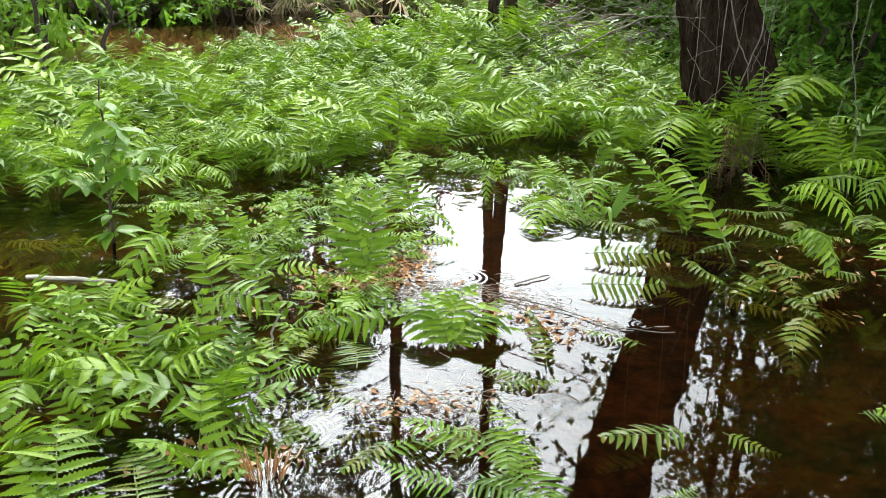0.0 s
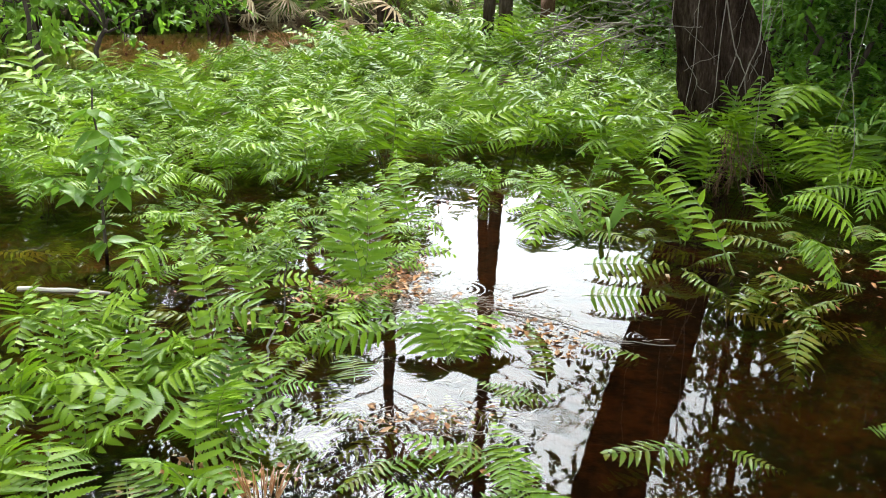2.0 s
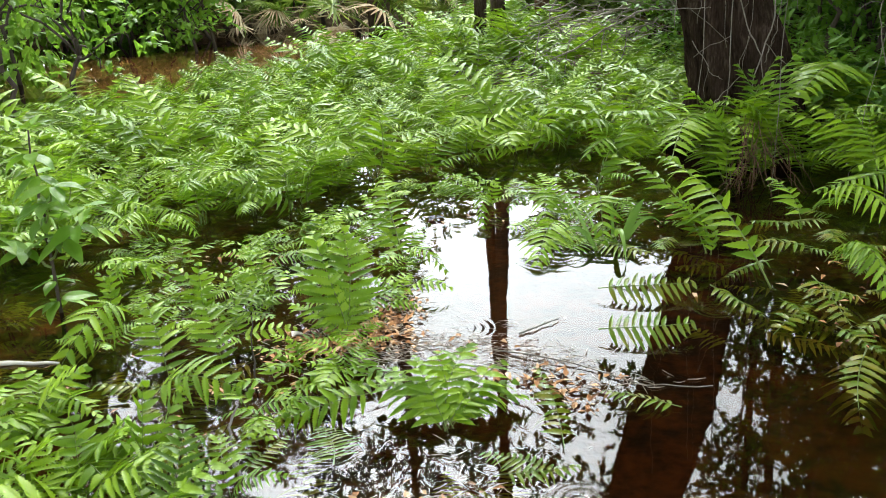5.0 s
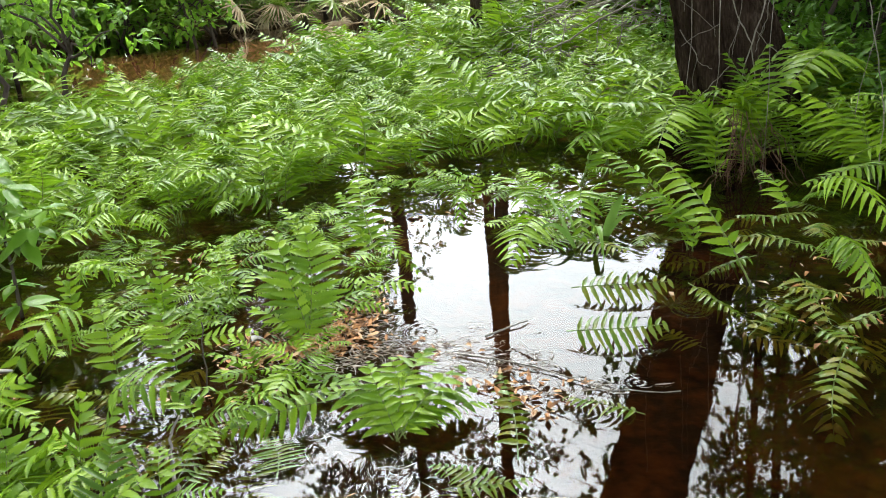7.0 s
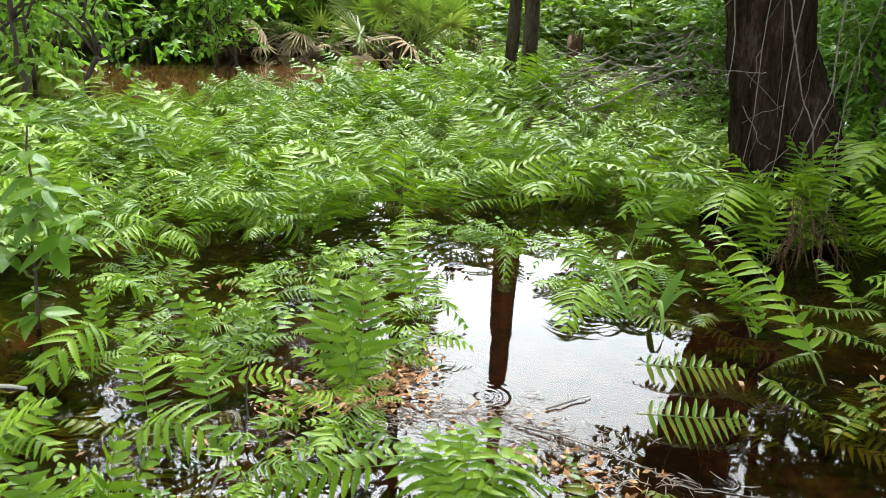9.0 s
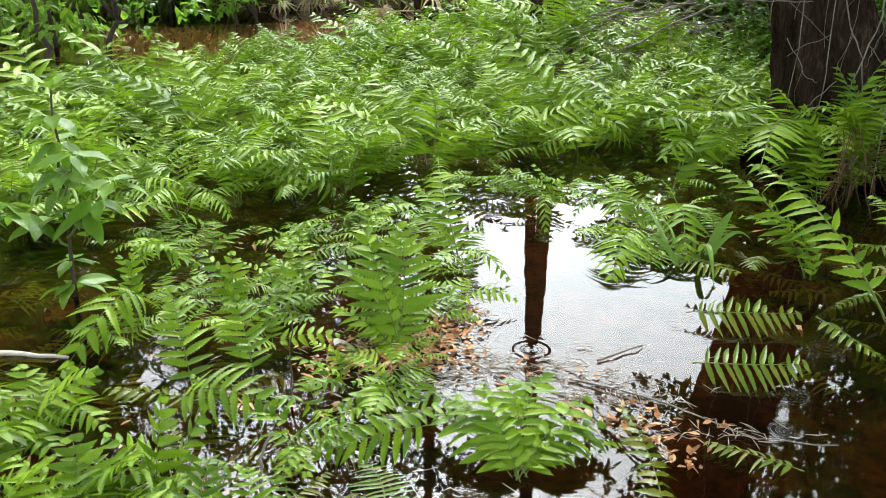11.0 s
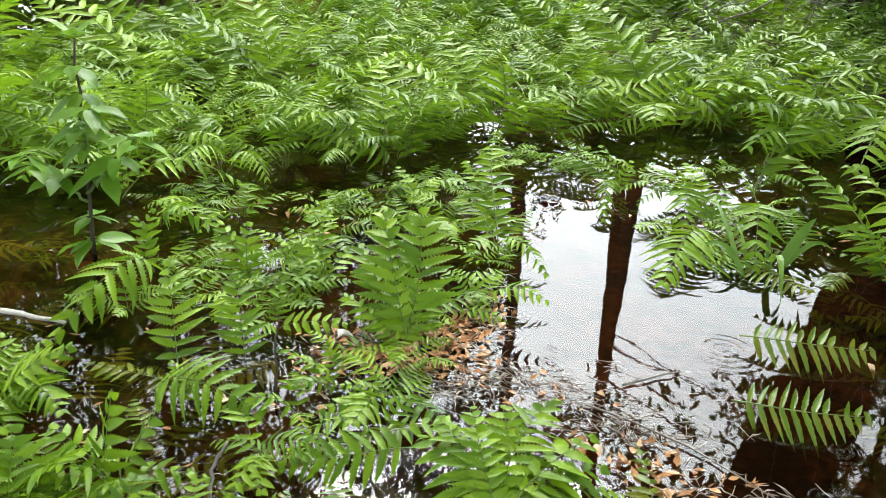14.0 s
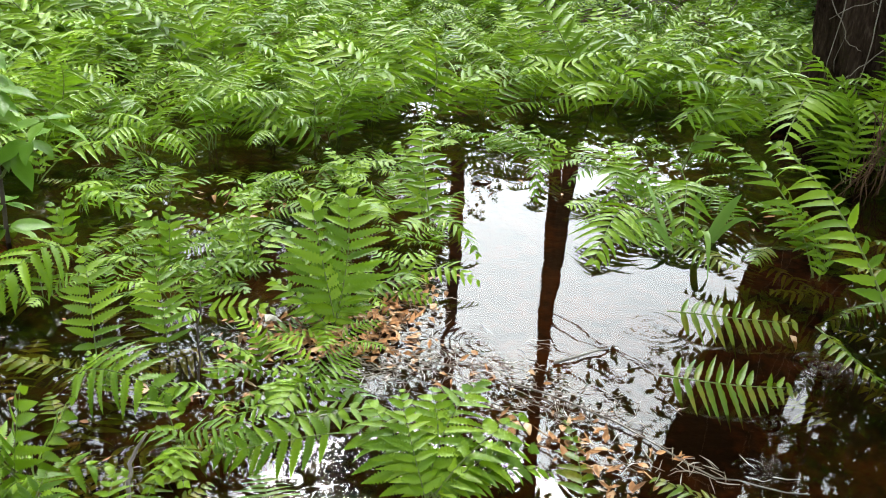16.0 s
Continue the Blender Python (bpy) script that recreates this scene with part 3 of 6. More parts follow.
# ---- the large tree with creepers ----
def build_large_tree():
    rng = random.Random(31)
    ob = thing("tree", "large dark-barked tree with flared foot and grey creepers", "tree", (2.02, 5.95, 0))
    ob.scale = (0.77, 0.77, 0.83)
    line = ((0.05, 0, -0.2, 0.62), (0.04, 0, 0.1, 0.50), (0.07, 0, 0.4, 0.41), (-0.06, 0, 0.8, 0.36), (-0.21, 0, 1.2, 0.30), (-0.31, 0, 1.7, 0.32), (-0.44, 0, 2.3, 0.34), (-0.64, 0, 3.2, 0.345), (-0.86, 0, 4.2, 0.33), (-1.15, 0.1, 6.0, 0.28), (-1.2, 0.2, 9.0, 0.20), (-1.2, 0.2, 12.5, 0.08))
    pts, rad = [], []
    for (a, b) in zip(line[:-1], line[1:]):
        for k in range(11):
            s = k / 11
            pts.append(Vector(a[:3]).lerp(Vector(b[:3]), s))
            rad.append(a[3] + (b[3] - a[3]) * s)
    n = 72
    v, f = tube(pts, rad, n, 0.015, rng)
    for i in range(len(v)):
        h = v[i].z
        lobe = 1 + max(0.0, 0.22 - 0.16 * h) * math.sin(5 * 2 * math.pi * (i % n) / n + 0.6) if h < 1.4 else 1
        c = pts[i // n]
        ang = 2 * math.pi * (i % n) / n
        lobe += 0.11 * noise.noise((math.cos(ang) * 5.5, math.sin(ang) * 5.5, h * 0.9)) + 0.15 * abs(noise.noise((math.cos(ang) * 17, math.sin(ang) * 17, h * 3.0)))
        v[i] = c + (v[i] - c) * lobe
    part("trunk", mesh_of("trunk", v, f, [BARK]), ob)
    limbs = [((-1.1, 0, 5.6), (-1.5, 1.4, 8.6), 0.10), ((-1.15, 0.1, 6.2), (-4.0, -1.2, 8.4), 0.045), ((-1.15, 0.1, 6.6), (-2.9, 0.4, 8.8), 0.04), ((-1.15, 0.1, 6.5), (1.5, 1.2, 9.0), 0.10), ((-1.15, 0.1, 6.0), (2.2, 2.0, 7.6), 0.10)]
    for a, b, r in limbs:
        vv, ff = joined((tube(bend(a, b, 0.25, 8, rng, 0.07), [r * (1 - 0.08 * i) for i in range(9)], 7, 0.1, rng), branches(rng, Vector(a).lerp(Vector(b), 0.6) + Vector((0, 0, 0.24)), [Vector(b) + rand_dir(rng) * 0.8 for _ in range(4)], r * 0.4, 0.012)))
        part("limb", mesh_of("limb", vv, ff, [BARK]), ob)
    clumps = []
    for a, b, r in limbs:
        for _ in range(9):
            clumps.append((Vector(b) + rand_dir(rng) * 1.5, rng.uniform(0.35, 0.7)))
    for _ in range(14):
        clumps.append((Vector((-1.2, 0.2, 10.0)) + rand_dir(rng) * 2.4, rng.uniform(0.4, 0.8)))
    # overhang left of the trunk, added out of view to shade the near ferns
    for _ in range(26):
        clumps.append(((rng.uniform(-5.2, -1.3), rng.uniform(-2.2, 1.0), rng.uniform(7.4, 9.6)), rng.uniform(0.6, 0.9)))
    # unseen overhead clumps added to darken the ferns on the right
    for _ in range(18):
        y = rng.uniform(-1.2, 4.6)
        clumps.append(((rng.uniform(0.2, 4.4), y, max(6.4, 0.95 * (y + 6.4)) + rng.uniform(0.0, 2.4)), rng.uniform(0.7, 1.0)))
    v, f = foliage(rng, clumps, 70, 0.12, 0.036)
    part("crown", mesh_of("crown", v, f, [CROWN]), ob)


def build_creepers():
    """Bare grey creeper stems that hang on and about the large trunk."""
    rng = random.Random(33)
    # top, middle and foot along x, height of top and foot, thickness
    lines = (
        (1.64, 1.60, 1.59, 2.1, 0.39, 0.0045), (1.81, 1.76, 1.74, 2.1, 0.25, 0.005), (1.98, 2.01, 1.87, 2.1, 0.19, 0.0065),
        (1.68, 1.84, 1.98, 1.4, 0.44, 0.006), (1.96, 2.03, 2.14, 2.1, 0.90, 0.004), (1.37, 1.34, 1.40, 2.1, 0.86, 0.005),
        (1.54, 1.64, 1.73, 0.76, 0.53, 0.0035), (1.83, 1.72, 1.64, 0.54, 0.31, 0.004), (2.05, 2.03, 1.97, 1.08, 0.61, 0.003),
        (1.80, 1.89, 1.84, 2.1, 0.56, 0.0028), (1.67, 1.65, 1.74, 2.1, 0.71, 0.0025), (1.26, 1.43, 1.60, 0.96, 0.95, 0.004),
    )
    for x0, x1, x2, z0, z1, r in lines:
        y = 5.42 if x0 > 1.5 else 5.30
        kink = rng.uniform(0.35, 0.6)
        knots = ((x0, y, z0), (x1, y, z1 + (z0 - z1) * kink), (x2 * 0.6 + x1 * 0.4 + rng.uniform(-0.04, 0.04), y, z1 + (z0 - z1) * kink * 0.5), (x2, y, z1))
        pts = []
        for a, b in zip(knots[:-1], knots[1:]):
            pts += bend(a, b, rng.uniform(-0.01, 0.01), 5, rng, 0.006)[:-1]
        pts.append(Vector(knots[-1]))
        r *= 0.75
        side = [tube(bend(pts[k], pts[k] + Vector((rng.uniform(-0.22, 0.22), rng.uniform(-0.06, 0.04), rng.uniform(-0.25, 0.12))), 0.0, 4, rng, 0.012), [r * 0.5] * 5, 4) for k in (7,)]
        v, f = joined([tube(pts, [r * (1 - 0.5 * j / len(pts)) for j in range(len(pts))], 5, 0.25, rng)] + side)
        ob = new("creeper", mesh_of("creeper", v, f, [TWIG]))
        tagged(ob, "bare grey creeper stem hanging against the dark trunk", "vine", "creepers on the tree")
    for pts, r in (((((2.12, 4.62, 2.1), (2.16, 4.6, 1.3), (2.20, 4.6, 1.0), (2.19, 4.6, 0.92), (2.23, 4.6, 0.75), (2.28, 4.6, 0.55), (2.31, 4.6, 0.42), (2.30, 4.55, 0.02))), 0.0026), (((2.52, 4.9, 2.2), (2.50, 4.9, 1.4), (2.42, 4.9, 1.15), (2.40, 4.9, 0.9), (2.30, 4.95, 0.02)), 0.0018), (((1.95, 5.0, 2.2), (2.02, 5.0, 1.5), (1.98, 5.0, 1.3), (1.90, 5.0, 0.95), (1.86, 4.9, 0.03)), 0.0018)):
        fine = []
        for a, b in zip(pts[:-1], pts[1:]):
            fine += bend(a, b, 0, 4, rng, 0.008)[:-1]
        fine.append(Vector(pts[-1]))
        v, f = tube(fine, [r] * len(fine), 5, 0.2, rng)
        w, g = tube(bend(fine[9], fine[9] + Vector((-0.10, 0.02, -0.03)), 0.02, 4), [r * 0.7] * 5, 4)
        v, f = joined(((v, f), (w, g)))
        ob = new("hanging_vine", mesh_of("hanging_vine", v, f, [TWIG]))
        tagged(ob, "thin bare grey vine hanging down to the ferns", "vine", "hanging vines")
    # dead root tangle by the right-hand ferns
    pieces = []
    for i in range(30):
        a = Vector((1.78 + rng.uniform(-0.12, 0.12), 4.9 + rng.uniform(-0.1, 0.1), 0.28 + rng.uniform(-0.1, 0.16)))
        b = a + Vector((rng.uniform(-0.22, 0.22), rng.uniform(-0.15, 0.1), -a.z + rng.uniform(-0.03, 0.02)))
        pieces.append(tube(bend(a, b, rng.uniform(-0.05, 0.05), 6, rng, 0.015), [rng.uniform(0.0012, 0.003)] * 7, 4))
    ob = thing("dead_twigs", "tangle of dead grey twigs hanging over dark water", "twigs")
    for v, f in pieces:
        part("twig", mesh_of("twig", v, f, [ROTTEN]), ob)
    pieces = []
    for i in range(30):
        a = Vector((1.0 + rng.uniform(-0.4, 0.7), 8.3 + rng.uniform(-0.4, 0.4), rng.uniform(0.35, 0.7)))
        b = a + Vector((rng.uniform(0.1, 0.55), rng.uniform(-0.2, 0.2), rng.uniform(-0.15, 0.3)))
        pieces.append(tube(bend(a, b, rng.uniform(-0.05, 0.05), 6, rng, 0.03), [rng.uniform(0.002, 0.005)] * 7, 4))
    pieces.append(tube(bend((0.9, 8.3, 0.2), (2.0, 8.2, 0.75), 0.05, 8, rng, 0.03), [0.009] * 9, 5))
    pieces += [tube(bend((x, 8.3, 0.1), (x + 0.1, 8.3, 0.6), 0.0, 4, rng, 0.03), [0.005] * 5, 4) for x in (0.9, 1.2, 1.5, 1.7)]
    ob = thing("dead_branch", "bare grey brushwood lying over the ferns", "branch")
    for v, f in pieces:
        part("twig", mesh_of("twig", v, f, [TWIG]), ob)


def build_stump():
    rng = random.Random(47)
    ob = thing("stump", "rotten brown stump with a splintered top among undergrowth", "stump", (1.28, 10.3, 0))
    v, f = tube([Vector((0.02 * math.sin(z * 5), 0, z)) for z in np.linspace(-0.1, 0.86, 12)], [0.12 - 0.004 * i for i in range(12)], 18, 0.10, rng)
    for i in range(len(v)):
        if v[i].z > 0.7:
            v[i].z += 0.16 * noise.noise((v[i].x * 18, v[i].y * 18, 3.0))
    part("trunk", mesh_of("trunk", v, f, [ROTTEN]), ob)
    for i in range(7):
        a = rng.uniform(0, 6.28)
        base = Vector((math.cos(a) * 0.07, math.sin(a) * 0.07, 0.75))
        part("splinter", mesh_of("splinter", *tube([base, base + Vector((rng.uniform(-0.03, 0.03), 0, rng.uniform(0.1, 0.28)))], [0.02, 0.003], 4), [ROTTEN]), ob)
    for label, pts, r in (("fallen grey log lying across the undergrowth", ((0.75, 10.2, 0.55), (1.5, 9.9, 0.5), (2.3, 9.7, 0.72)), 0.03), ("fallen grey log lying across the undergrowth", ((1.4, 9.7, 0.45), (1.9, 9.6, 0.62), (2.6, 9.6, 0.95)), 0.022)):
        line = bend(pts[0], pts[1], 0, 6, rng, 0.02)[:-1] + bend(pts[1], pts[2], 0, 6, rng, 0.02)
        log = new("fallen_log", mesh_of("fallen_log", *tube(line, [r * (1 - 0.05 * i) for i in range(len(line))], 9, 0.2, rng), [TWIG]))
        tagged(log, label, "log", "fallen logs")
    for n in range(3):
        ob = thing("brushwood", "tangle of dead grey brushwood behind the ferns", "branches", (0, 0, 0), "brushwood piles")
        cx, cy, cz = ((1.55, 9.6, 0.62), (2.05, 9.4, 0.75), (2.45, 9.0, 0.85))[n]
        for i in range(26):
            p = Vector((cx + rng.uniform(-0.35, 0.3), cy + rng.uniform(-0.25, 0.25), cz + rng.uniform(-0.3, 0.25)))
            q = p + Vector((rng.uniform(0.15, 0.6) * rng.choice((-1, 1)), rng.uniform(-0.2, 0.2), rng.uniform(-0.3, 0.22)))
            part("twig", mesh_of("twig", *tube(bend(p, q, rng.uniform(-0.06, 0.06), 5, rng, 0.025), [rng.uniform(0.005, 0.014) * (1 - 0.14 * k) for k in range(6)], 4), [TWIG]), ob)


build_large_tree()
build_creepers()
build_stump()


# ---- slim trees behind the ferns ----
def slim_tree(at, lean, r, tall, seed, clumps, label):
    rng = random.Random(seed)
    ob = thing("tree", label, "tree", at, "slim trees")
    pts = [Vector((lean * z + 0.015 * math.sin(z * 0.7 + seed), 0.0, z)) for z in np.linspace(-0.2, tall, 26)]
    v, f = tube(pts, [r * (1.25 if i == 0 else 1.1 if i == 1 else 1 - 0.6 * i / 25) for i in range(26)], 12, 0.07, rng)
    part("trunk", mesh_of("trunk", v, f, [BARK]), ob)
    tips = [c for c, q in clumps]
    for c in tips:
        base = Vector((lean * c[2] * 0.85, 0, c[2] * 0.85))
        vv, ff = tube(bend(base, c, 0.1, 6, rng, 0.05), [r * 0.13 * (1 - 0.12 * i) for i in range(7)], 5, 0.1, rng)
        part("limb", mesh_of("limb", vv, ff, [BARK]), ob)
    if clumps:
        v, f = foliage(rng, clumps, 60, 0.11, 0.032)
        part("crown", mesh_of("crown", v, f, [CROWN]), ob)
    return ob


slim_tree((0.75, 10.0, 0), -0.020, 0.088, 12.0, 1, [((1.1, -0.2, 5.6), 0.4), ((0.9, 0, 4.4), 0.28), ((1.45, 0, 4.1), 0.32), ((1.75, 0, 4.9), 0.35), ((0.6, 0, 5.0), 0.22), ((-0.7, 0, 4.9), 0.22), ((2.1, 0, 4.3), 0.3), ((1.7, 0.3, 6.3), 0.5), ((-1.9, 0, 6.6), 0.6), ((0.9, -0.8, 7.1), 0.6), ((-0.6, 0.3, 8.4), 0.8), ((0.5, 0.2, 9.6), 0.9)], "slim straight dark tree with a high thin crown")
slim_tree((0.53, 10.1, 0), 0.030, 0.074, 9.0, 2, [((-0.5, 0, 7.0), 0.5), ((0.3, 0.2, 8.2), 0.6)], "thin dark tree trunk standing close beside another")
slim_tree((-1.05, 17.0, 0.1), 0.004, 0.17, 16.0, 3, [((-1.2, 0, 4.6), 0.5), ((-2.2, 0, 5.4), 0.6), ((-3.2, 0, 5.0), 0.7), ((-2.9, 0, 6.6), 0.7), ((-3.6, 0, 7.8), 0.8), ((-3.0, 0, 9.2), 0.8), ((-1.3, 0, 6.8), 0.6), ((-1.9, 0.2, 8.3), 0.7), ((-0.8, -0.3, 10.0), 0.7), ((0.9, 0.2, 11.6), 0.8), ((-2.0, 0.3, 11.0), 1.0), ((-0.2, 0, 13.0), 1.2), ((-2.9, 0, 12.6), 1.1), ((1.4, 0, 13.4), 1.0), ((0.5, 0, 4.4), 0.30), ((0.95, 0, 3.9), 0.28), ((0.3, 0.2, 5.1), 0.22)] + [((-2.2 + 0.37 * i + 0.5 * math.sin(2.2 * i), 0.8 * math.cos(1.9 * i), 10.6 + 1.3 * math.sin(1.3 * i)), 0.42 + 0.14 * math.sin(0.9 * i)) for i in range(16)], "slim dark tree with small leafy side branches")
slim_tree((3.2, 10.5, 0), -0.01, 0.10, 10.0, 4, [((-0.6, 0, 4.6), 0.4), ((0.5, 0, 6.0), 0.5), ((-0.4, 0.5, 7.5), 0.6), ((0.7, -0.3, 8.5), 0.8)], "slim dark tree in the thicket")
slim_tree((4.1, 10.0, 0), 0.02, 0.09, 10.0, 5, [((-0.5, 0, 2.6), 0.35), ((0.4, 0, 3.1), 0.4), ((-0.2, 0.1, 3.9), 0.35), ((0.5, 0, 4.5), 0.4), ((-0.5, 0, 5.2), 0.4), ((0.6, 0.2, 6.6), 0.6), ((-0.5, 0.3, 8.2), 0.7)], "slim dark tree in the thicket")
slim_tree((3.55, 9.3, 0), 0.015, 0.06, 8.0, 7, [((-0.3, 0, 2.3), 0.4), ((0.4, 0, 2.0), 0.45), ((0.2, 0.1, 3.2), 0.45), ((-0.35, 0, 3.0), 0.4), ((0.1, 0, 2.6), 0.4), ((-0.35, 0, 3.8), 0.4), ((0.45, 0, 4.3), 0.45), ((0.0, 0, 5.0), 0.5), ((0.5, 0, 3.6), 0.4)], "slim dark tree in the thicket")
slim_tree((4.6, 9.6, 0), 0.0, 0.07, 9.0, 8, [((-0.4, 0, 2.4), 0.4), ((0.3, 0, 3.4), 0.5), ((-0.3, 0, 4.2), 0.5), ((0.4, 0, 5.2), 0.6), ((0, 0, 6.4), 0.7)], "slim dark tree in the thicket")
# dense column of foliage added to block mirrored sky at the pond's right
slim_tree((5.15, 9.9, 0), 0.0, 0.08, 10.0, 9, [((0.35 * math.sin(i * 2.1), 0.3 * math.cos(i * 2.1), 1.6 + 0.42 * i), 0.62) for i in range(17)], "slim dark tree in the thicket")
slim_tree((-6.8, 12.6, 0), 0.01, 0.10, 10.0, 6, [((0.8, 0, 4.4), 0.6), ((-0.6, 0, 5.4), 0.7), ((0.3, 0.5, 6.6), 0.8), ((-0.8, -0.3, 7.6), 0.9), ((1.0, 0, 7.4), 0.8), ((0.0, 0, 9.0), 1.0)], "slim dark tree with a leafy crown by the channel")


# out-of-view crowns added so the left water mirrors dark foliage, not sky
for n, (x, y, low, high) in enumerate(((-11.0, 38.0, -2.6, 2.1), (-6.0, 37.0, -1.6, 1.35))):
    pick = random.Random(150 + n)
    far = slim_tree((x, y, 0), 0.01, 0.13, 10.6, 15 + n, [((low + (high - low) * pick.random(), pick.uniform(-0.9, 0.9), 5.1 + 4.2 * pick.random()), pick.uniform(0.5, 0.8)) for _ in range(48 - 12 * n)], "tall leafy tree added beyond the channel to darken reflections")
    far.scale = (2, 2, 2)


# ---- unseen tall trees added behind and beside the walker to close off sky light ----
def build_ring():
    rng = random.Random(303)
    clumps = [((math.cos(i * 2.4) * (0.6 + 0.12 * i), math.sin(i * 2.4) * (0.6 + 0.12 * i), 4.2 + 0.27 * ((i * 7) % 20)), rng.uniform(0.7, 1.1)) for i in range(20)]
    first = slim_tree((-7.4, 2.2, 0), 0.0, 0.2, 11.0, 12, clumps, "tall leafy tree added out of view to block sky light")
    for i, (x, y, s) in enumerate(((-6.0, -1.5, 1.1), (-3.2, 0.7, 1.0), (-3.2, -3.0, 1.2), (0.6, -3.6, 1.25), (7.8, -7.0, 1.2), (-8.4, 6.2, 1.1), (-5.0, -6.5, 1.3), (2.5, -7.0, 1.3), (8.0, 5.5, 1.2), (-17.5, 36.0, 2.2), (-9.6, 15.2, 1.4))):
        copy_thing(first, pose(x, y, 0, 0, 0, 67 * i) @ Matrix.Scale(s, 4))


build_ring()

# ---- leafy saplings on the left of the channel ----
shrub("sapling", "leafy sapling with dark forked stems beside the channel", (-3.75, 8.9, 0), ((0, 0, 0.35, 0.1, 1.0), (-0.45, 0, -0.5, 0, 1.4)), [((-0.7, 0, 1.25), 0.40), ((-0.2, 0.1, 1.2), 0.42), ((0.3, 0, 1.15), 0.40), ((0.1, -0.1, 1.7), 0.5), ((0.75, 0.1, 0.70), 0.30), ((0.5, 0, 0.45), 0.24), ((0.95, 0.1, 0.95), 0.25), ((-0.9, 0.2, 0.75), 0.30), ((-0.8, 0, 1.8), 0.5), ((-0.3, -0.1, 0.45), 0.16), ((0.8, 0, 1.6), 0.4), ((0.62, 0.1, 0.22), 0.18)], 30, 0.11, 0.030, SHRUB, 41, r0=0.034, category="sapling")
shrub("bush", "bright green bush leaning over brown water", (-3.95, 14.7, 0), ((0, 0, -0.1, 0, 1.2), (0.3, 0, 0.2, 0, 1.2)), [((0.1, 0, 0.38), 0.26), ((0.45, 0, 0.42), 0.24), ((-0.3, 0, 0.5), 0.3), ((0.0, 0, 1.2), 0.42), ((0.35, 0, 0.95), 0.36), ((-0.35, 0, 1.35), 0.42), ((0.65, 0, 1.1), 0.32), ((0.2, 0, 0.65), 0.26), ((0.1, 0, 1.7), 0.5), ((0.6, 0, 1.6), 0.4)], 34, 0.14, 0.040, SHRUB, 42, r0=0.03)


# ---- palmettos on the far bank ----
def fan_mesh(name, blades, seed, mats, limp=0.15):
    """A palmetto fan: a stalk along +y that ends in pleated blades spread like a hand fan."""
    rng = random.Random(seed)
    v, f = tube(bend((0, 0, 0), (0, 0.62, 0.05), 0.03, 5), [0.011 - 0.001 * i for i in range(6)], 4)
    verts, faces, idx = list(v), list(f), [0] * len(f)
    for i in range(blades):
        a = radians(-118 + 236 * i / (blades - 1))
        out = Vector((math.sin(a), math.cos(a), 0.25 * math.cos(a)))
        side = Vector((math.cos(a), -math.sin(a), 0))
        long = 0.55 * (1 - 0.25 * (abs(a) / 2.1) ** 2) * rng.uniform(0.88, 1.06)
        k = len(verts)
        for s, w in ((0.02, 0.010), (0.35, 0.021), (0.7, 0.013), (1.0, 0.0012)):
            mid = Vector((0, 0.62, 0.05)) + out * (long * s) - Vector((0, 0, 1)) * (limp * long * s * s * rng.uniform(0.7, 1.4))
            verts += [mid - side * w + Vector((0, 0, w * 0.5)), mid, mid + side * w + Vector((0, 0, w * 0.5))]
        for j in range(3):
            b = k + j * 3
            faces += [(b, b + 3, b + 4, b + 1), (b + 1, b + 4, b + 5, b + 2)]
            idx += [0, 0]
    return mesh_of(name, verts, faces, mats, idx)


FANS = [fan_mesh("fan_leaf", 15 + 2 * i, 50 + i, [PALM], 0.04 + 0.08 * i) for i in range(3)]
DEAD_FANS = [fan_mesh("dead_fan_leaf", 19, 60 + i, [PALM_DEAD], 0.5) for i in range(2)]


def palmetto(at, size, seed, green=9, dead=3, turn=None):
    rng = random.Random(seed)
    ob = thing("palmetto", "saw palmetto with stiff green fans and dry brown ones below", "palm", at, "palmettos on the bank")
    for i in range(green):
        a = rng.uniform(0, 360) if turn is None else turn + rng.uniform(-80, 80)
        lift = rng.uniform(18, 75)
        m = pose(0, 0, 0.1, 0, 0, a) @ pose(0, 0, 0, lift, rng.uniform(-25, 25), 0) @ Matrix.Scale(size * rng.uniform(0.8, 1.15), 4)
        part("fan_leaf", rng.choice(FANS), ob, "", m)
    for i in range(dead):
        m = pose(0, 0, 0.15, 0, 0, rng.uniform(90, 270)) @ pose(0, 0, 0, rng.uniform(-12, 12), rng.uniform(-40, 40), 0) @ Matrix.Scale(size * rng.uniform(0.7, 1.0), 4)
        part("fan_leaf", rng.choice(DEAD_FANS), ob, "dry brown fan", m)
    rough = tube(bend((0, 0.1, -0.2), (0, -0.15, 0.15), 0.05, 5), [0.05] * 6, 7, 0.25, rng)
    part("stem", mesh_of("stem", *rough, [STEM]), ob)
    return ob


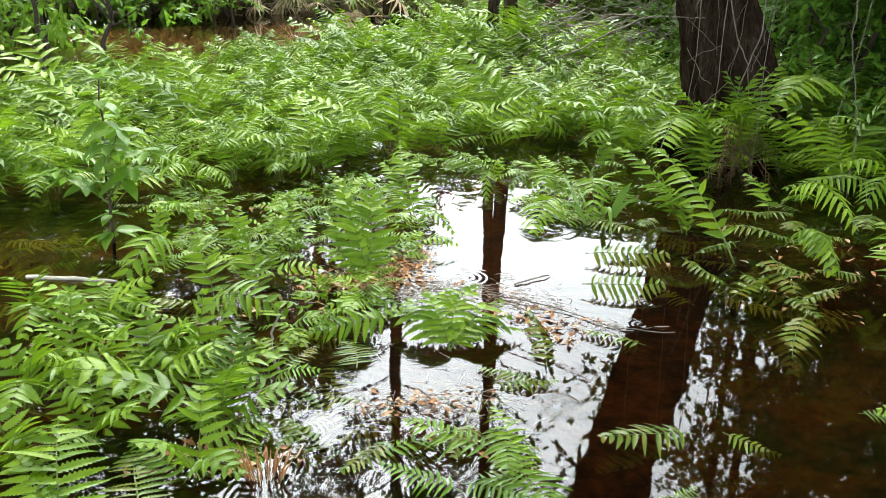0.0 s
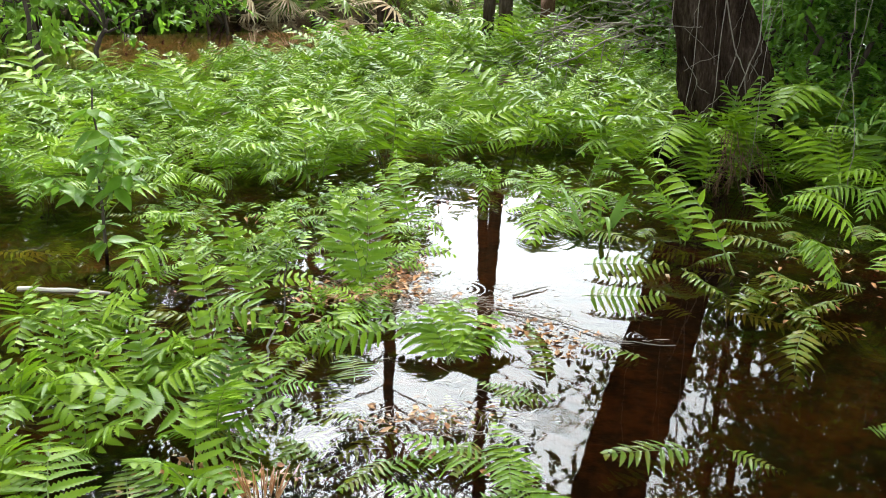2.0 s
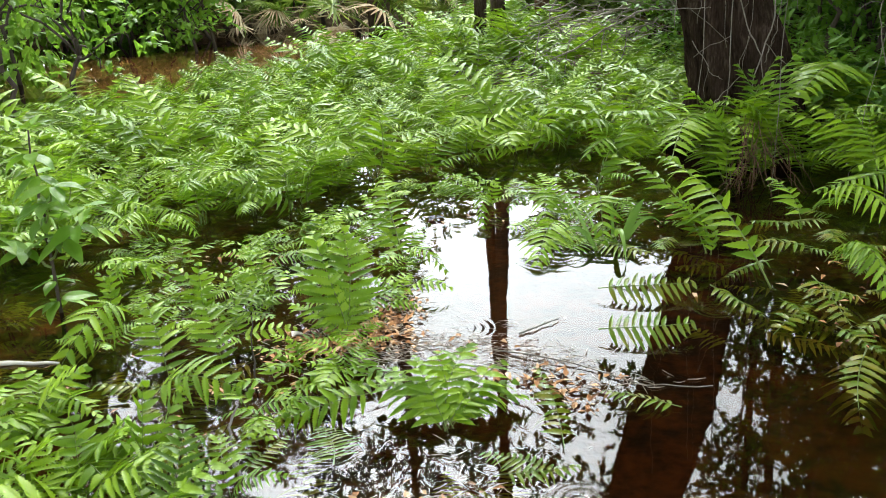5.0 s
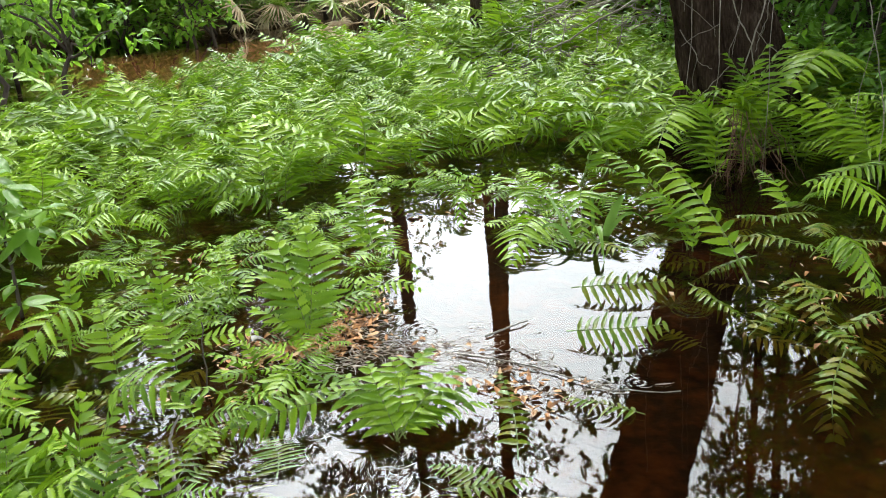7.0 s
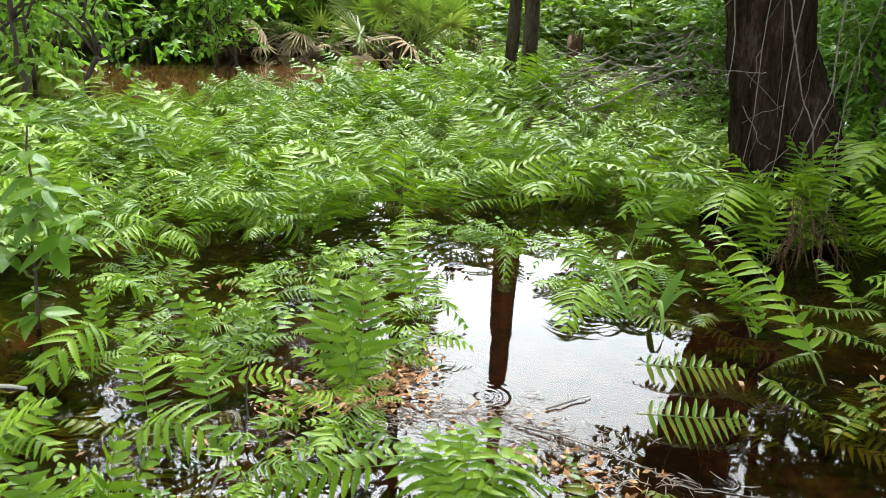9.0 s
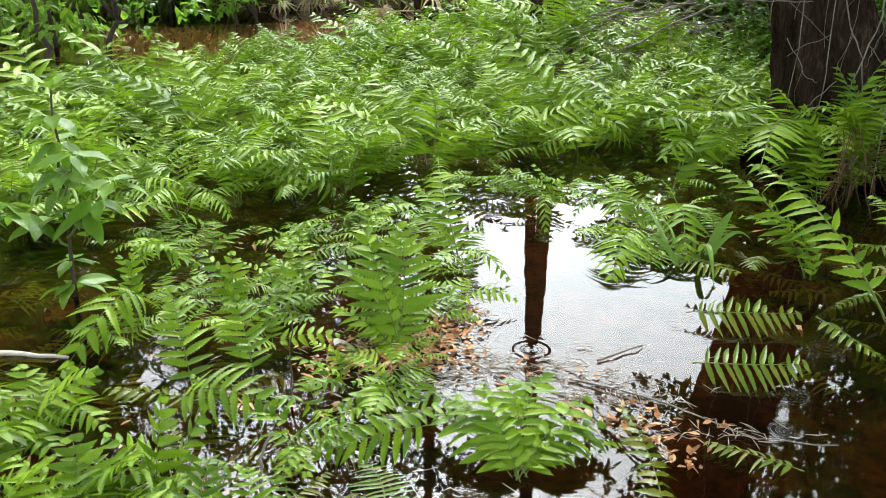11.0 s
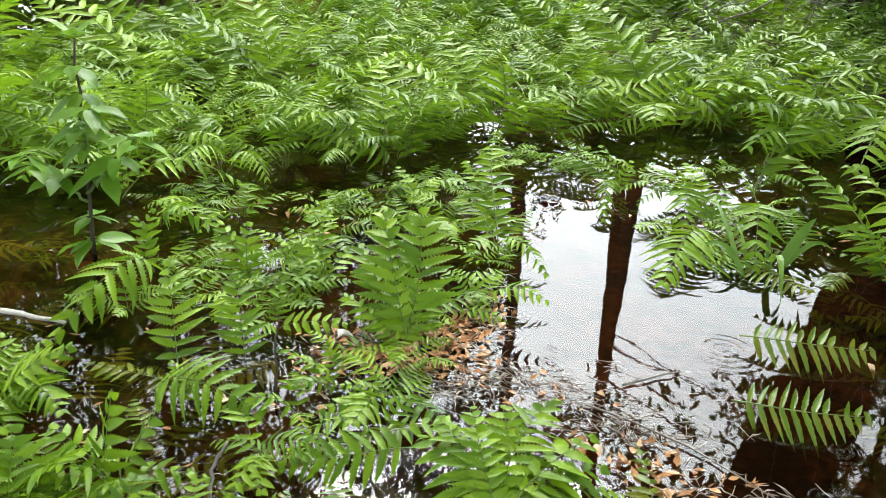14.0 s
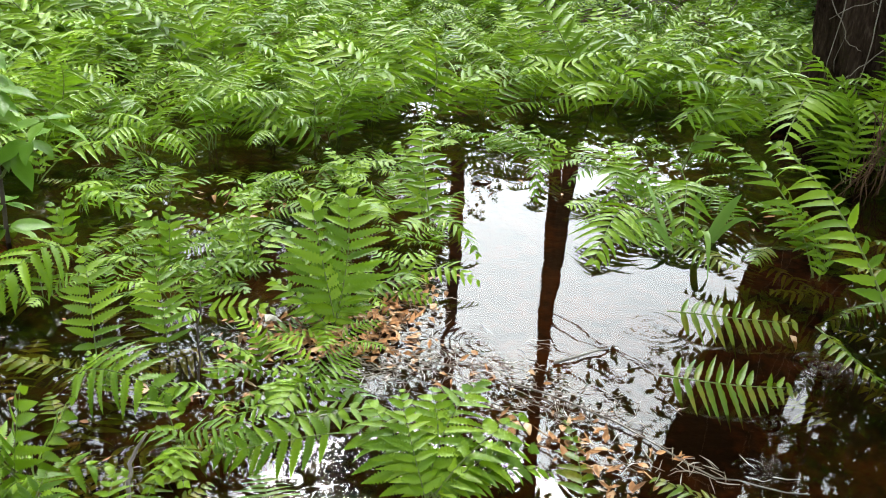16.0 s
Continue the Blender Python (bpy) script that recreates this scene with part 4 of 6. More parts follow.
for i, (x, y, z, s) in enumerate(((-0.55, 15.9, 0.05, 1.25), (0.35, 17.5, 0.15, 1.2), (-2.3, 18.4, 0.25, 1.3), (-1.6, 19, 0.35, 1.3), (-3.6, 18.8, 0.3, 1.3), (-4.6, 19.2, 0.35, 1.3), (1.9, 17.7, 0.2, 1.2), (-0.9, 19.6, 0.4, 1.4), (0.6, 19.4, 0.4, 1.4), (2.8, 18.6, 0.3, 1.2), (-5.8, 19.4, 0.35, 1.3), (-2.9, 20.2, 0.4, 1.4), (1.4, 20.2, 0.4, 1.3), (3.9, 19.4, 0.35, 1.2), (-2.6, 17.7, 0.05, 0.8), (-1.5, 17.7, 0.05, 0.9), (-4.2, 18, 0.05, 0.9), (1.2, 15.4, 0.1, 0.9), (0.2, 15.2, 0.08, 0.8), (2.6, 15.6, 0.1, 0.9), (-1, 14.9, 0.05, 1.25))):
    palmetto((x, y, z), s, 70 + i, 5, (0, 0, 1)[i % 3])


palmetto((-0.72, 15.0, 0.25), 1.35, 131, 5, 1, 180)
palmetto((-0.2, 16.2, 0.1), 1.3, 132, 5, 0, 150)


def build_dead_heap():
    """Fallen dry palm stalks and fans at the channel's edge."""
    rng = random.Random(91)
    ob = thing("dead_palm_heap", "heap of fallen dry brown palmetto stalks at the waterline", "dead palm", (-3.1, 18.0, 0.02))
    for i in range(22):
        a = Vector((rng.uniform(-0.9, 0.7), rng.uniform(-0.2, 0.5), rng.uniform(0.0, 0.35)))
        b = a + Vector((rng.uniform(0.3, 0.9) * rng.choice((-1, 1)), rng.uniform(-0.3, 0.2), rng.uniform(-0.25, 0.25)))
        part("stalk", mesh_of("stalk", *tube(bend(a, b, rng.uniform(-0.05, 0.1), 6, rng, 0.02), [rng.uniform(0.010, 0.022)] * 7, 5, 0.2, rng), [PALM_DEAD]), ob)
    for i in range(7):
        m = pose(-0.9 + 0.36 * i, rng.uniform(-0.4, 0.3), 0.42, 0, 0, rng.uniform(60, 300)) @ pose(0, 0, 0, rng.uniform(-55, 15), rng.uniform(-50, 50), 0) @ Matrix.Scale(rng.uniform(0.8, 1.1), 4)
        part("fan_leaf", DEAD_FANS[i % 2], ob, "drooping pale dry fan", m)
    for i in range(5):
        m = pose(-0.9 + 0.55 * i, rng.uniform(-0.1, 0.5), 0.75, 0, 0, rng.uniform(120, 240)) @ pose(0, 0, 0, rng.uniform(-60, -25), rng.uniform(-30, 30), 0) @ Matrix.Scale(rng.uniform(0.7, 1.0), 4)
        part("fan_leaf", FANS[2], ob, "limp yellowing green fan", m)


build_dead_heap()

# ---- dark thicket beside and behind the large tree, and the woods that close the clearing ----
def thicket_mesh(seed, w, h, count, per, long, broad, mat):
    rng = random.Random(seed)
    clumps = [((rng.uniform(-w, w), rng.uniform(-0.6, 0.6), 0.15 + h * rng.random() ** 0.8), rng.uniform(0.32, 0.6)) for _ in range(count)]
    v, f = foliage(rng, clumps, per, long, broad)
    stems = [tube(bend((rng.uniform(-w, w) * 0.8, rng.uniform(-0.3, 0.3), -0.2), (rng.uniform(-w, w), rng.uniform(-0.4, 0.4), h), 0.0, 9, rng, 0.07), [0.03 - 0.0025 * i for i in range(10)], 5, 0.15, rng) for _ in range(7)]
    return mesh_of("foliage", v, f, [mat]), [mesh_of("stem", *s, [STEM]) for s in stems]


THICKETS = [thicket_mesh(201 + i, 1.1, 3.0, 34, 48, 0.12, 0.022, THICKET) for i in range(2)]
YELLOWISH = [thicket_mesh(206 + i, 1.1, 3.0, 20, 22, 0.19, 0.058, UNDERGROWTH) for i in range(2)]
WOODS = [thicket_mesh(211 + i, 1.5, 3.2, 40, 34, 0.15, 0.045, SHRUB) for i in range(2)]


def screen(kind, i, x, y, z, turn, sx, sz, label, group, name="thicket_bush"):
    ob = thing(name, label, "bush", (x, y, z), group)
    m = pose(0, 0, 0, 0, 0, turn) @ Matrix.Diagonal((sx, 1.0, sz, 1))
    part("foliage", kind[i % 2][0], ob, "", m)
    for me in kind[i % 2][1]:
        part("stem", me, ob, "", m)


# the tall and outermost bushes are added to keep sky out of reflections
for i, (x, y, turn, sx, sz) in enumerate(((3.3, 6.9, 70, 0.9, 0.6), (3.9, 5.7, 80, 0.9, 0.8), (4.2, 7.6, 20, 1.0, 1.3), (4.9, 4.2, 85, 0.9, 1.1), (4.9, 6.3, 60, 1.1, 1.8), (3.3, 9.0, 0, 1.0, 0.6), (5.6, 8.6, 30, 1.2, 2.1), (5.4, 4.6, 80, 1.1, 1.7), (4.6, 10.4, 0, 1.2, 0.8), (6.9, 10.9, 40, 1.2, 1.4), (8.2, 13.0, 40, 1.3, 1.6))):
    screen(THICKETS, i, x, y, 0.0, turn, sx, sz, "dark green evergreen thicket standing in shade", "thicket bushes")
for i, (x, y, turn, sx, sz) in enumerate(((1.7, 13.2, 0, 0.9, 0.42), (2.7, 12.0, 20, 0.9, 0.5), (2.0, 15.0, 0, 1.1, 0.55), (3.3, 11.0, 40, 0.8, 0.5))):
    screen(YELLOWISH, i, x, y, 0.0, turn, sx, sz, "loose yellow-green undergrowth between the trunks", "undergrowth bushes")
for i, (x, y, sx, sz) in enumerate(((-8.5, 14.0, 1.3, 1.6), (-6.8, 17.5, 1.3, 1.4), (-5.2, 20.0, 1.3, 1.2), (-2.6, 20.6, 1.3, 1.0), (0.0, 20.8, 1.3, 1.0), (2.6, 20.4, 1.3, 1.0), (5.0, 19.0, 1.3, 1.2), (7.2, 17.0, 1.3, 1.5), (2.9, 14.2, 1.0, 0.7), (4.4, 14.0, 1.0, 0.9), (6.2, 13.4, 1.2, 1.4), (-9.5, 10.0, 1.3, 1.8), (-6.6, 11.2, 1.1, 1.2), (1.5, 17.6, 0.8, 0.5), (-7.6, 8.4, 1.1, 1.2), (-7.0, 20.5, 1.4, 1.3), (-3.9, 22.6, 1.4, 1.4), (-1.3, 23.0, 1.4, 1.3), (1.3, 22.8, 1.4, 1.3), (3.9, 22.2, 1.4, 1.4), (-9.6, 18.0, 1.4, 1.6), (-5.4, 17.0, 1.1, 0.9), (-4.4, 19.6, 1.2, 1.0), (-8.6, 21.0, 1.4, 1.6), (6.4, 21.0, 1.4, 1.5))):
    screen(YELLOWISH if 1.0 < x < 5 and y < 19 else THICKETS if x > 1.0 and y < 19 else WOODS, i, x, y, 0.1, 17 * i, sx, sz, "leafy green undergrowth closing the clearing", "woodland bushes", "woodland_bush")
# rear pair added behind the rest to stop sky glints in the channel
for i, x in enumerate((-9.2, -6.4)):
    screen(WOODS, i, x, 26.2, 0.1, 40 * i, 1.6, 2.0, "leafy green undergrowth closing the clearing", "woodland bushes", "woodland_bush")


# ---- shrub with large oval leaves standing in the water ----
def oval_leaf(name, seed):
    rng = random.Random(seed)
    verts, faces = [], []
    for j in range(8):
        a = j / 7
        w = 0.30 * math.sin(math.pi * min(1.0, a * 0.92 + 0.06)) ** 0.9 * (1 - 0.45 * a) if j < 7 else 0.004
        z = -0.25 * a * a + 0.02 * math.sin(9 * a + seed)
        for u in (-1, -0.5, 0, 0.5, 1):
            verts.append(Vector((u * w, a, z + 0.22 * w * abs(u))))
    for j in range(7):
        for i in range(4):
            k = j * 5 + i
            faces.append((k, k + 5, k + 6, k + 1))
    return mesh_of(name, verts, faces, [BROADLEAF])


OVAL = [oval_leaf("leaf", i) for i in range(3)]


def build_broad_shrub():
    rng = random.Random(77)
    foot = Vector((-1.56, 3.66, 0))
    ob = thing("broadleaf_shrub", "young shrub with large oval light green leaves in water", "shrub", foot)
    top = Vector((0.0, 0.08, 0.75))
    boughs = ((Vector((0, 0, -0.12)), top, (0.21, 0.34, 0.46, 0.56, 0.66, 0.76, 0.87, 0.97), 0.012),
              (top * 0.30, Vector((0.20, 0.02, 0.44)), (0.45, 0.72, 0.97), 0.007),
              (top * 0.26, Vector((-0.18, -0.02, 0.36)), (0.5, 0.75, 0.97), 0.007),
              (top * 0.45, Vector((0.12, -0.08, 0.56)), (0.55, 0.95), 0.006))
    for n, (a, b, whorls, r) in enumerate(boughs):
        line = bend(a, b, 0.0, 10, rng, 0.008)
        part("stem", mesh_of("stem", *tube(line, [r * 0.8 * (1 - 0.06 * i) for i in range(11)], 6), [STEM if n == 0 else STIPE]), ob)
        for i, s in enumerate(whorls):
            p = line[min(10, round(s * 10))]
            count = 9 if n == 0 and i == 0 else 5 if s > 0.9 else 6
            turn = rng.uniform(0, 360)
            for k in range(count):
                high = n == 0 and s > 0.9
                lift = rng.uniform(10, 45) if high else rng.uniform(-28, 12)
                long = rng.uniform(0.085, 0.135) * (0.8 if high else 1.0)
                m = Matrix.Translation(p) @ pose(0, 0, 0, lift, 0, turn + 360 / count * k + rng.uniform(-25, 25)) @ pose(0, 0.015, 0, 0, rng.uniform(-22, 22), 0) @ Matrix.Scale(long, 4)
                part("leaf", rng.choice(OVAL), ob, "", m)


build_broad_shrub()


# ---- plant with broad strap leaves at the pond's far side ----
def strap_blade(points, w):
    verts, faces = [], []
    n = len(points)
    for i, p in enumerate(points):
        d = (points[min(i + 1, n - 1)] - points[max(i - 1, 0)]).normalized()
        side = d.cross(Vector((0, -0.6, 0.8))).normalized()
        ww = w * (0.55 + 0.45 * min(1, i / n * 4)) * (1 - (i / (n - 1)) ** 3)
        up = side.cross(d)
        verts += [p - side * ww + up * ww * 0.3, p, p + side * ww + up * ww * 0.3]
    for i in range(n - 1):
        k = i * 3
        faces += [(k, k + 3, k + 4, k + 1), (k + 1, k + 4, k + 5, k + 2)]
    return verts, faces


def build_strap_plant():
    ob = thing("strap_leaved_plant", "water plant with broad bending strap leaves among ferns", "plant", (0.86, 4.18, 0.0))
    for foot, tip, sag, w in (((-0.12, -0.13, -0.03), (-0.22, 0.25, 0.18), 0.03, 0.010), ((-0.11, -0.13, -0.03), (-0.30, -0.02, 0.02), 0.10, 0.013), ((0.02, 0.0, -0.03), (0.14, 0.09, 0.17), 0.03, 0.022), ((-0.03, -0.03, -0.03), (-0.03, -0.32, -0.01), 0.13, 0.014), ((0.03, 0.0, -0.03), (0.22, 0.05, 0.05), 0.08, 0.010), ((-0.02, 0.02, -0.03), (0.02, 0.28, 0.15), 0.04, 0.009), ((-0.10, -0.10, -0.03), (-0.14, 0.10, 0.12), 0.04, 0.007)):
        part("leaf", mesh_of("strap_leaf", *strap_blade(bend(foot, tip, sag, 9), w), [STRAP]), ob)


build_strap_plant()


# ---- drift, litter and small things on the water ----
def build_litter():
    rng = random.Random(55)
    verts, faces = [], []
    patches = ((-0.20, 3.38, 0.09, 0.14, 240), (-0.30, 3.22, 0.16, 0.08, 230), (-0.46, 3.17, 0.12, 0.07, 60), (-0.12, 3.56, 0.06, 0.12, 45), (-0.52, 3.30, 0.10, 0.06, 25), (0.38, 2.96, 0.06, 0.05, 12), (0.50, 2.86, 0.10, 0.04, 16), (0.05, 3.12, 0.22, 0.06, 20), (-0.08, 2.24, 0.14, 0.08, 60), (0.02, 2.05, 0.12, 0.06, 12), (-0.68, 1.92, 0.16, 0.08, 60), (1.75, 3.55, 0.35, 0.30, 50), (1.45, 3.05, 0.2, 0.2, 16), (-0.95, 2.75, 0.2, 0.15, 10), (-0.55, 2.9, 0.15, 0.1, 25), (-1.15, 3.1, 0.25, 0.2, 8), (-0.9, 4.2, 0.3, 0.12, 20), (0.1, 4.6, 0.25, 0.1, 12), (0.9, 4.5, 0.25, 0.12, 26))
    drift = ((0.19, 2.94, 0.05, 0.04, 9), (0.32, 2.86, 0.05, 0.04, 19), (0.39, 2.79, 0.05, 0.04, 19), (0.46, 2.7, 0.05, 0.04, 22))
    for x, y, sx, sy, n in patches + drift:
        for _ in range(n):
            p = Vector((rng.gauss(x, sx * 0.7), rng.gauss(y, sy * 0.6), rng.uniform(0.002, 0.012)))
            a = rng.uniform(0, 2 * math.pi)
            out = Vector((math.cos(a), math.sin(a), rng.uniform(-0.02, 0.12))).normalized()
            leaf_into(verts, faces, p, out, Vector((rng.uniform(-0.3, 0.3), rng.uniform(-0.3, 0.3), 1)), rng.uniform(0.008, 0.052), rng.uniform(0.0025, 0.011), rng.uniform(0.1, 1.0), rng.uniform(-0.5, 0.6))
    tagged(new("leaf_litter", mesh_of("leaf_litter", verts, faces, [LITTER])), "orange-brown fallen leaves floating in drifts", "leaf litter", kind="stuff")
    pieces = []
    for x, y, sx, sy, n in ((0.02, 3.16, 0.26, 0.10, 240), (0.30, 3.02, 0.22, 0.08, 150), (0.60, 2.82, 0.18, 0.05, 40), (-0.25, 3.10, 0.22, 0.10, 160), (-0.04, 2.22, 0.22, 0.10, 170), (0.30, 3.28, 0.30, 0.07, 12), (-0.14, 3.55, 0.10, 0.26, 150), (-0.30, 2.60, 0.25, 0.15, 12), (-0.40, 3.20, 0.25, 0.10, 70), (-0.75, 2.2, 0.2, 0.1, 15), (0.10, 2.45, 0.2, 0.1, 14), (-0.75, 2.7, 0.35, 0.3, 16), (-0.3, 3.35, 0.25, 0.12, 80)):
        for _ in range(n):
            a = rng.gauss(-0.35, 0.75)
            h = rng.uniform(0.006, 0.030)
            c = Vector((rng.gauss(x, sx * 0.6), rng.gauss(y, sy * 0.6), rng.uniform(0.003, 0.01)))
            d = Vector((math.cos(a), math.sin(a), 0)) * h
            pieces.append(tube([c - d, c + Vector((0, rng.uniform(-0.012, 0.012), 0.002)), c + d], [0.0007, rng.uniform(0.0008, 0.0019), 0.0005], 3))
    v, f = joined(pieces)
    tagged(new("floating_straw", mesh_of("floating_straw", v, f, [STRAW])), "pale straw and stalk bits drifting on water", "plant debris", kind="stuff")

    verts, faces = [], []
    for _ in range(900):
        x, y = rng.uniform(-6.5, 4.0), rng.uniform(15.6, 18.6)
        z = bed_height(x, y)
        if z < 0.0:
            continue
        a = rng.uniform(0, 2 * math.pi)
        leaf_into(verts, faces, Vector((x, y, z + 0.02)), Vector((math.cos(a), math.sin(a), rng.uniform(-0.3, 0.5))).normalized(), Vector((rng.uniform(-0.6, 0.6), rng.uniform(-0.6, 0.2), 1)), rng.uniform(0.08, 0.2), rng.uniform(0.015, 0.03), 0.4, 0.3)
    tagged(new("bank_litter", mesh_of("bank_litter", verts, faces, [PALM_DEAD])), "dry brown leaves strewn over the far bank", "leaf litter", kind="stuff")


def stick(name, label, pts, r0, r1, mat, seed, category="stick"):
    rng = random.Random(seed)
    fine = []
    for a, b in zip(pts[:-1], pts[1:]):
        fine += bend(a, b, 0, 4, rng, 0.004)[:-1]
    fine.append(Vector(pts[-1]))
    n = len(fine)
    v, f = tube(fine, [r0 + (r1 - r0) * i / (n - 1) for i in range(n)], 7, 0.15, rng)
    tagged(new(name, mesh_of(name, v, f, [mat])), label, category)


build_litter()
stick("drift_stick", "weathered grey stick lying in brown water", ((-1.75, 3.22, 0.0), (-1.55, 3.20, 0.008), (-1.36, 3.19, 0.0)), 0.011, 0.006, PALE, 1)
stick("bent_stick", "bent grey stick rising out of the water", ((-0.54, 2.42, 0.0), (-0.575, 2.50, 0.03), (-0.585, 2.54, 0.09), (-0.56, 2.58, 0.14)), 0.006, 0.003, TWIG, 2)
stick("bleached_stick", "short bleached stick on floating ferns", ((-0.30, 2.84, 0.012), (-0.24, 2.87, 0.014), (-0.20, 2.90, 0.016)), 0.010, 0.006, PALE, 3)
stick("thin_stalk", "thin dark stalk standing among low ferns", ((-0.60, 2.95, -0.05), (-0.60, 2.96, 0.12), (-0.59, 2.97, 0.24)), 0.003, 0.002, STEM, 4, "stalk")
stick("floating_twig", "grey twig drifting among straw", ((0.20, 3.10, 0.006), (0.45, 2.97, 0.010), (0.66, 2.80, 0.006), (0.86, 2.78, 0.004)), 0.003, 0.0015, TWIG, 5, "twig")
stick("floating_twig", "grey twig drifting among straw", ((0.30, 3.22, 0.006), (0.42, 3.30, 0.010), (0.46, 3.33, 0.006)), 0.004, 0.002, TWIG, 6, "twig")


def build_small():
    rng = random.Random(8)
    verts, faces = [], []
    for a in (0.3, 1.1):
        leaf_into(verts, faces, Vector((0, 0, 0.004)), Vector((math.cos(a), math.sin(a), 0.3)).normalized(), Vector((0, 0, 1)), 0.045, 0.017, 0.7, 0.4)
    ob = new("pale_leaf", mesh_of("pale_leaf", verts, faces, [PALE]))
    ob.location = (-0.53, 3.28, 0.01)
    tagged(ob, "curled whitish dead leaf on orange litter", "leaf")
    verts, faces = [], []
    for a in (0.2, 2.6, 4.0):
        leaf_into(verts, faces, Vector((0, 0, 0.0)), Vector((math.cos(a), math.sin(a), 0.25)).normalized(), Vector((0, 0, 1)), 0.05, 0.02, 0.5, 0.3)
    ob = new("black_leaf", mesh_of("black_leaf", verts, faces, [BLACK]))
    ob.location = (0.0, 4.66, 0.006)
    tagged(ob, "curled blackened leaf floating on bright water", "leaf")


def build_dry_tuft():
    rng = random.Random(19)
    ob = thing("dry_grass_tuft", "short tuft of dry rust-brown stalks in water", "grass tuft", (-0.47, 1.86, 0))
    for i in range(34):
        a = Vector((rng.uniform(-0.035, 0.035), rng.uniform(-0.025, 0.025), -0.03))
        b = a + Vector((a.x * 1.2 + rng.uniform(-0.015, 0.015), rng.uniform(-0.02, 0.02), rng.uniform(0.07, 0.13)))
        part("stalk", mesh_of("stalk", *tube(bend(a, b, 0, 3, rng, 0.002), [0.0022, 0.002, 0.0017, 0.0008], 4), [LITTER]), ob)


build_dry_tuft()
build_small()

# ---- ferns of the pond, each at its place ----
fern_at((-0.34, 3.27, 0.00), "upright bright green fern with broad fronds on a litter mound", [
    ((-0.34, 3.52, 0.350), 2, 0, 0.34, 0),
    ((-0.47, 3.57, 0.330), 2, 1, 0.24, 0),
    ((-0.56, 3.57, 0.200), 2, 1, 0.20, 0),
    ((-0.22, 3.39, 0.050), 2, 1, 0.36, 0),
    ((-0.33, 3.18, 0.020), 2, 2, 0.52, 0),
    ((-0.56, 3.39, 0.100), 2, 1, 0.24, 0),
    ((-0.26, 3.46, 0.140), 2, 1, 0.29, 0),
    ((-0.47, 3.30, 0.070), 2, 2, 0.43, 0),
])
fern_at((-0.90, 3.03, 0.00), "green fern with arching fronds standing in dark water", [
    ((-1.03, 3.24, 0.225), 4, 0, 0.33, -6),
])
fern_at((-0.73, 3.11, 0.00), "green fern with arching fronds standing in dark water", [
    ((-0.83, 3.24, 0.200), 4, 0, 0.40, 4),
])
fern_at((-1.29, 3.58, 0.00), "low green fern with toothed fronds at the water's edge", [
    ((-1.31, 3.06, 0.020), 4, 2, 0.24, -18),
    ((-1.31, 3.67, 0.200), 4, 1, 0.26, 0),
    ((-1.36, 3.63, 0.180), 4, 1, 0.26, 0),
])
fern_at((-1.46, 3.96, 0.00), "low green fern with toothed fronds at the water's edge", [
    ((-1.12, 3.78, 0.080), 4, 2, 0.20, 20),
    ((-1.22, 3.76, 0.160), 4, 1, 0.19, 0),
])
fern_at((-0.89, 2.91, 0.02), "low green fern with toothed fronds at the water's edge", [
    ((-0.58, 2.83, 0.030), 4, 2, 0.38, 15),
])
fern_at((-0.80, 2.88, 0.00), "low green fern with toothed fronds at the water's edge", [
    ((-0.86, 2.90, 0.110), 4, 1, 0.32, 0),
    ((-0.77, 2.92, 0.100), 4, 1, 0.32, 0),
])
fern_at((-0.95, 3.58, 0.00), "low green fern with toothed fronds at the water's edge", [
    ((-1.05, 3.62, 0.200), 0, 1, 0.34, 0),
    ((-0.95, 3.64, 0.200), 0, 1, 0.34, 0),
    ((-0.93, 3.67, 0.100), 0, 1, 0.47, 0),
])
fern_at((-0.66, 3.57, 0.00), "fern tuft with long narrow drooping leaflets in shallow water", [
    ((-0.84, 3.52, 0.150), 5, 1, 0.25, 0),
    ((-0.84, 3.48, 0.080), 5, 1, 0.24, 0),
    ((-0.81, 3.83, 0.200), 5, 1, 0.16, 0),
    ((-0.73, 3.83, 0.220), 5, 1, 0.16, 0),
    ((-0.83, 3.67, 0.180), 5, 1, 0.22, 0),
    ((-0.83, 3.57, 0.180), 5, 2, 0.22, 0),
    ((-0.73, 3.42, 0.050), 5, 2, 0.29, 0),
    ((-0.62, 3.75, 0.100), 5, 1, 0.25, 0),
    ((-0.73, 3.53, 0.120), 5, 2, 0.41, 0),
])
fern_at((-0.46, 3.04, 0.00), "low green fern with toothed fronds at the water's edge", [
    ((-0.56, 2.93, 0.060), 2, 1, 0.28, -10),
    ((-0.53, 2.97, 0.120), 2, 1, 0.28, 0),
    ((-0.63, 3.04, 0.100), 2, 1, 0.21, 0),
    ((-0.51, 3.10, 0.100), 2, 1, 0.33, 0),
])
fern_at((-0.19, 2.77, 0.05), "low green fern with toothed fronds at the water's edge", [
    ((-0.48, 2.65, 0.030), 4, 1, 0.28, -35),
])
fern_at((-0.30, 3.00, 0.00), "low green fern with toothed fronds at the water's edge", [
    ((-0.45, 2.85, 0.050), 2, 1, 0.23, -20),
    ((-0.43, 2.96, 0.060), 2, 1, 0.28, -10),
    ((-0.40, 2.83, 0.030), 2, 2, 0.25, -20),
    ((-0.37, 3.06, 0.050), 2, 1, 0.40, 0),
])
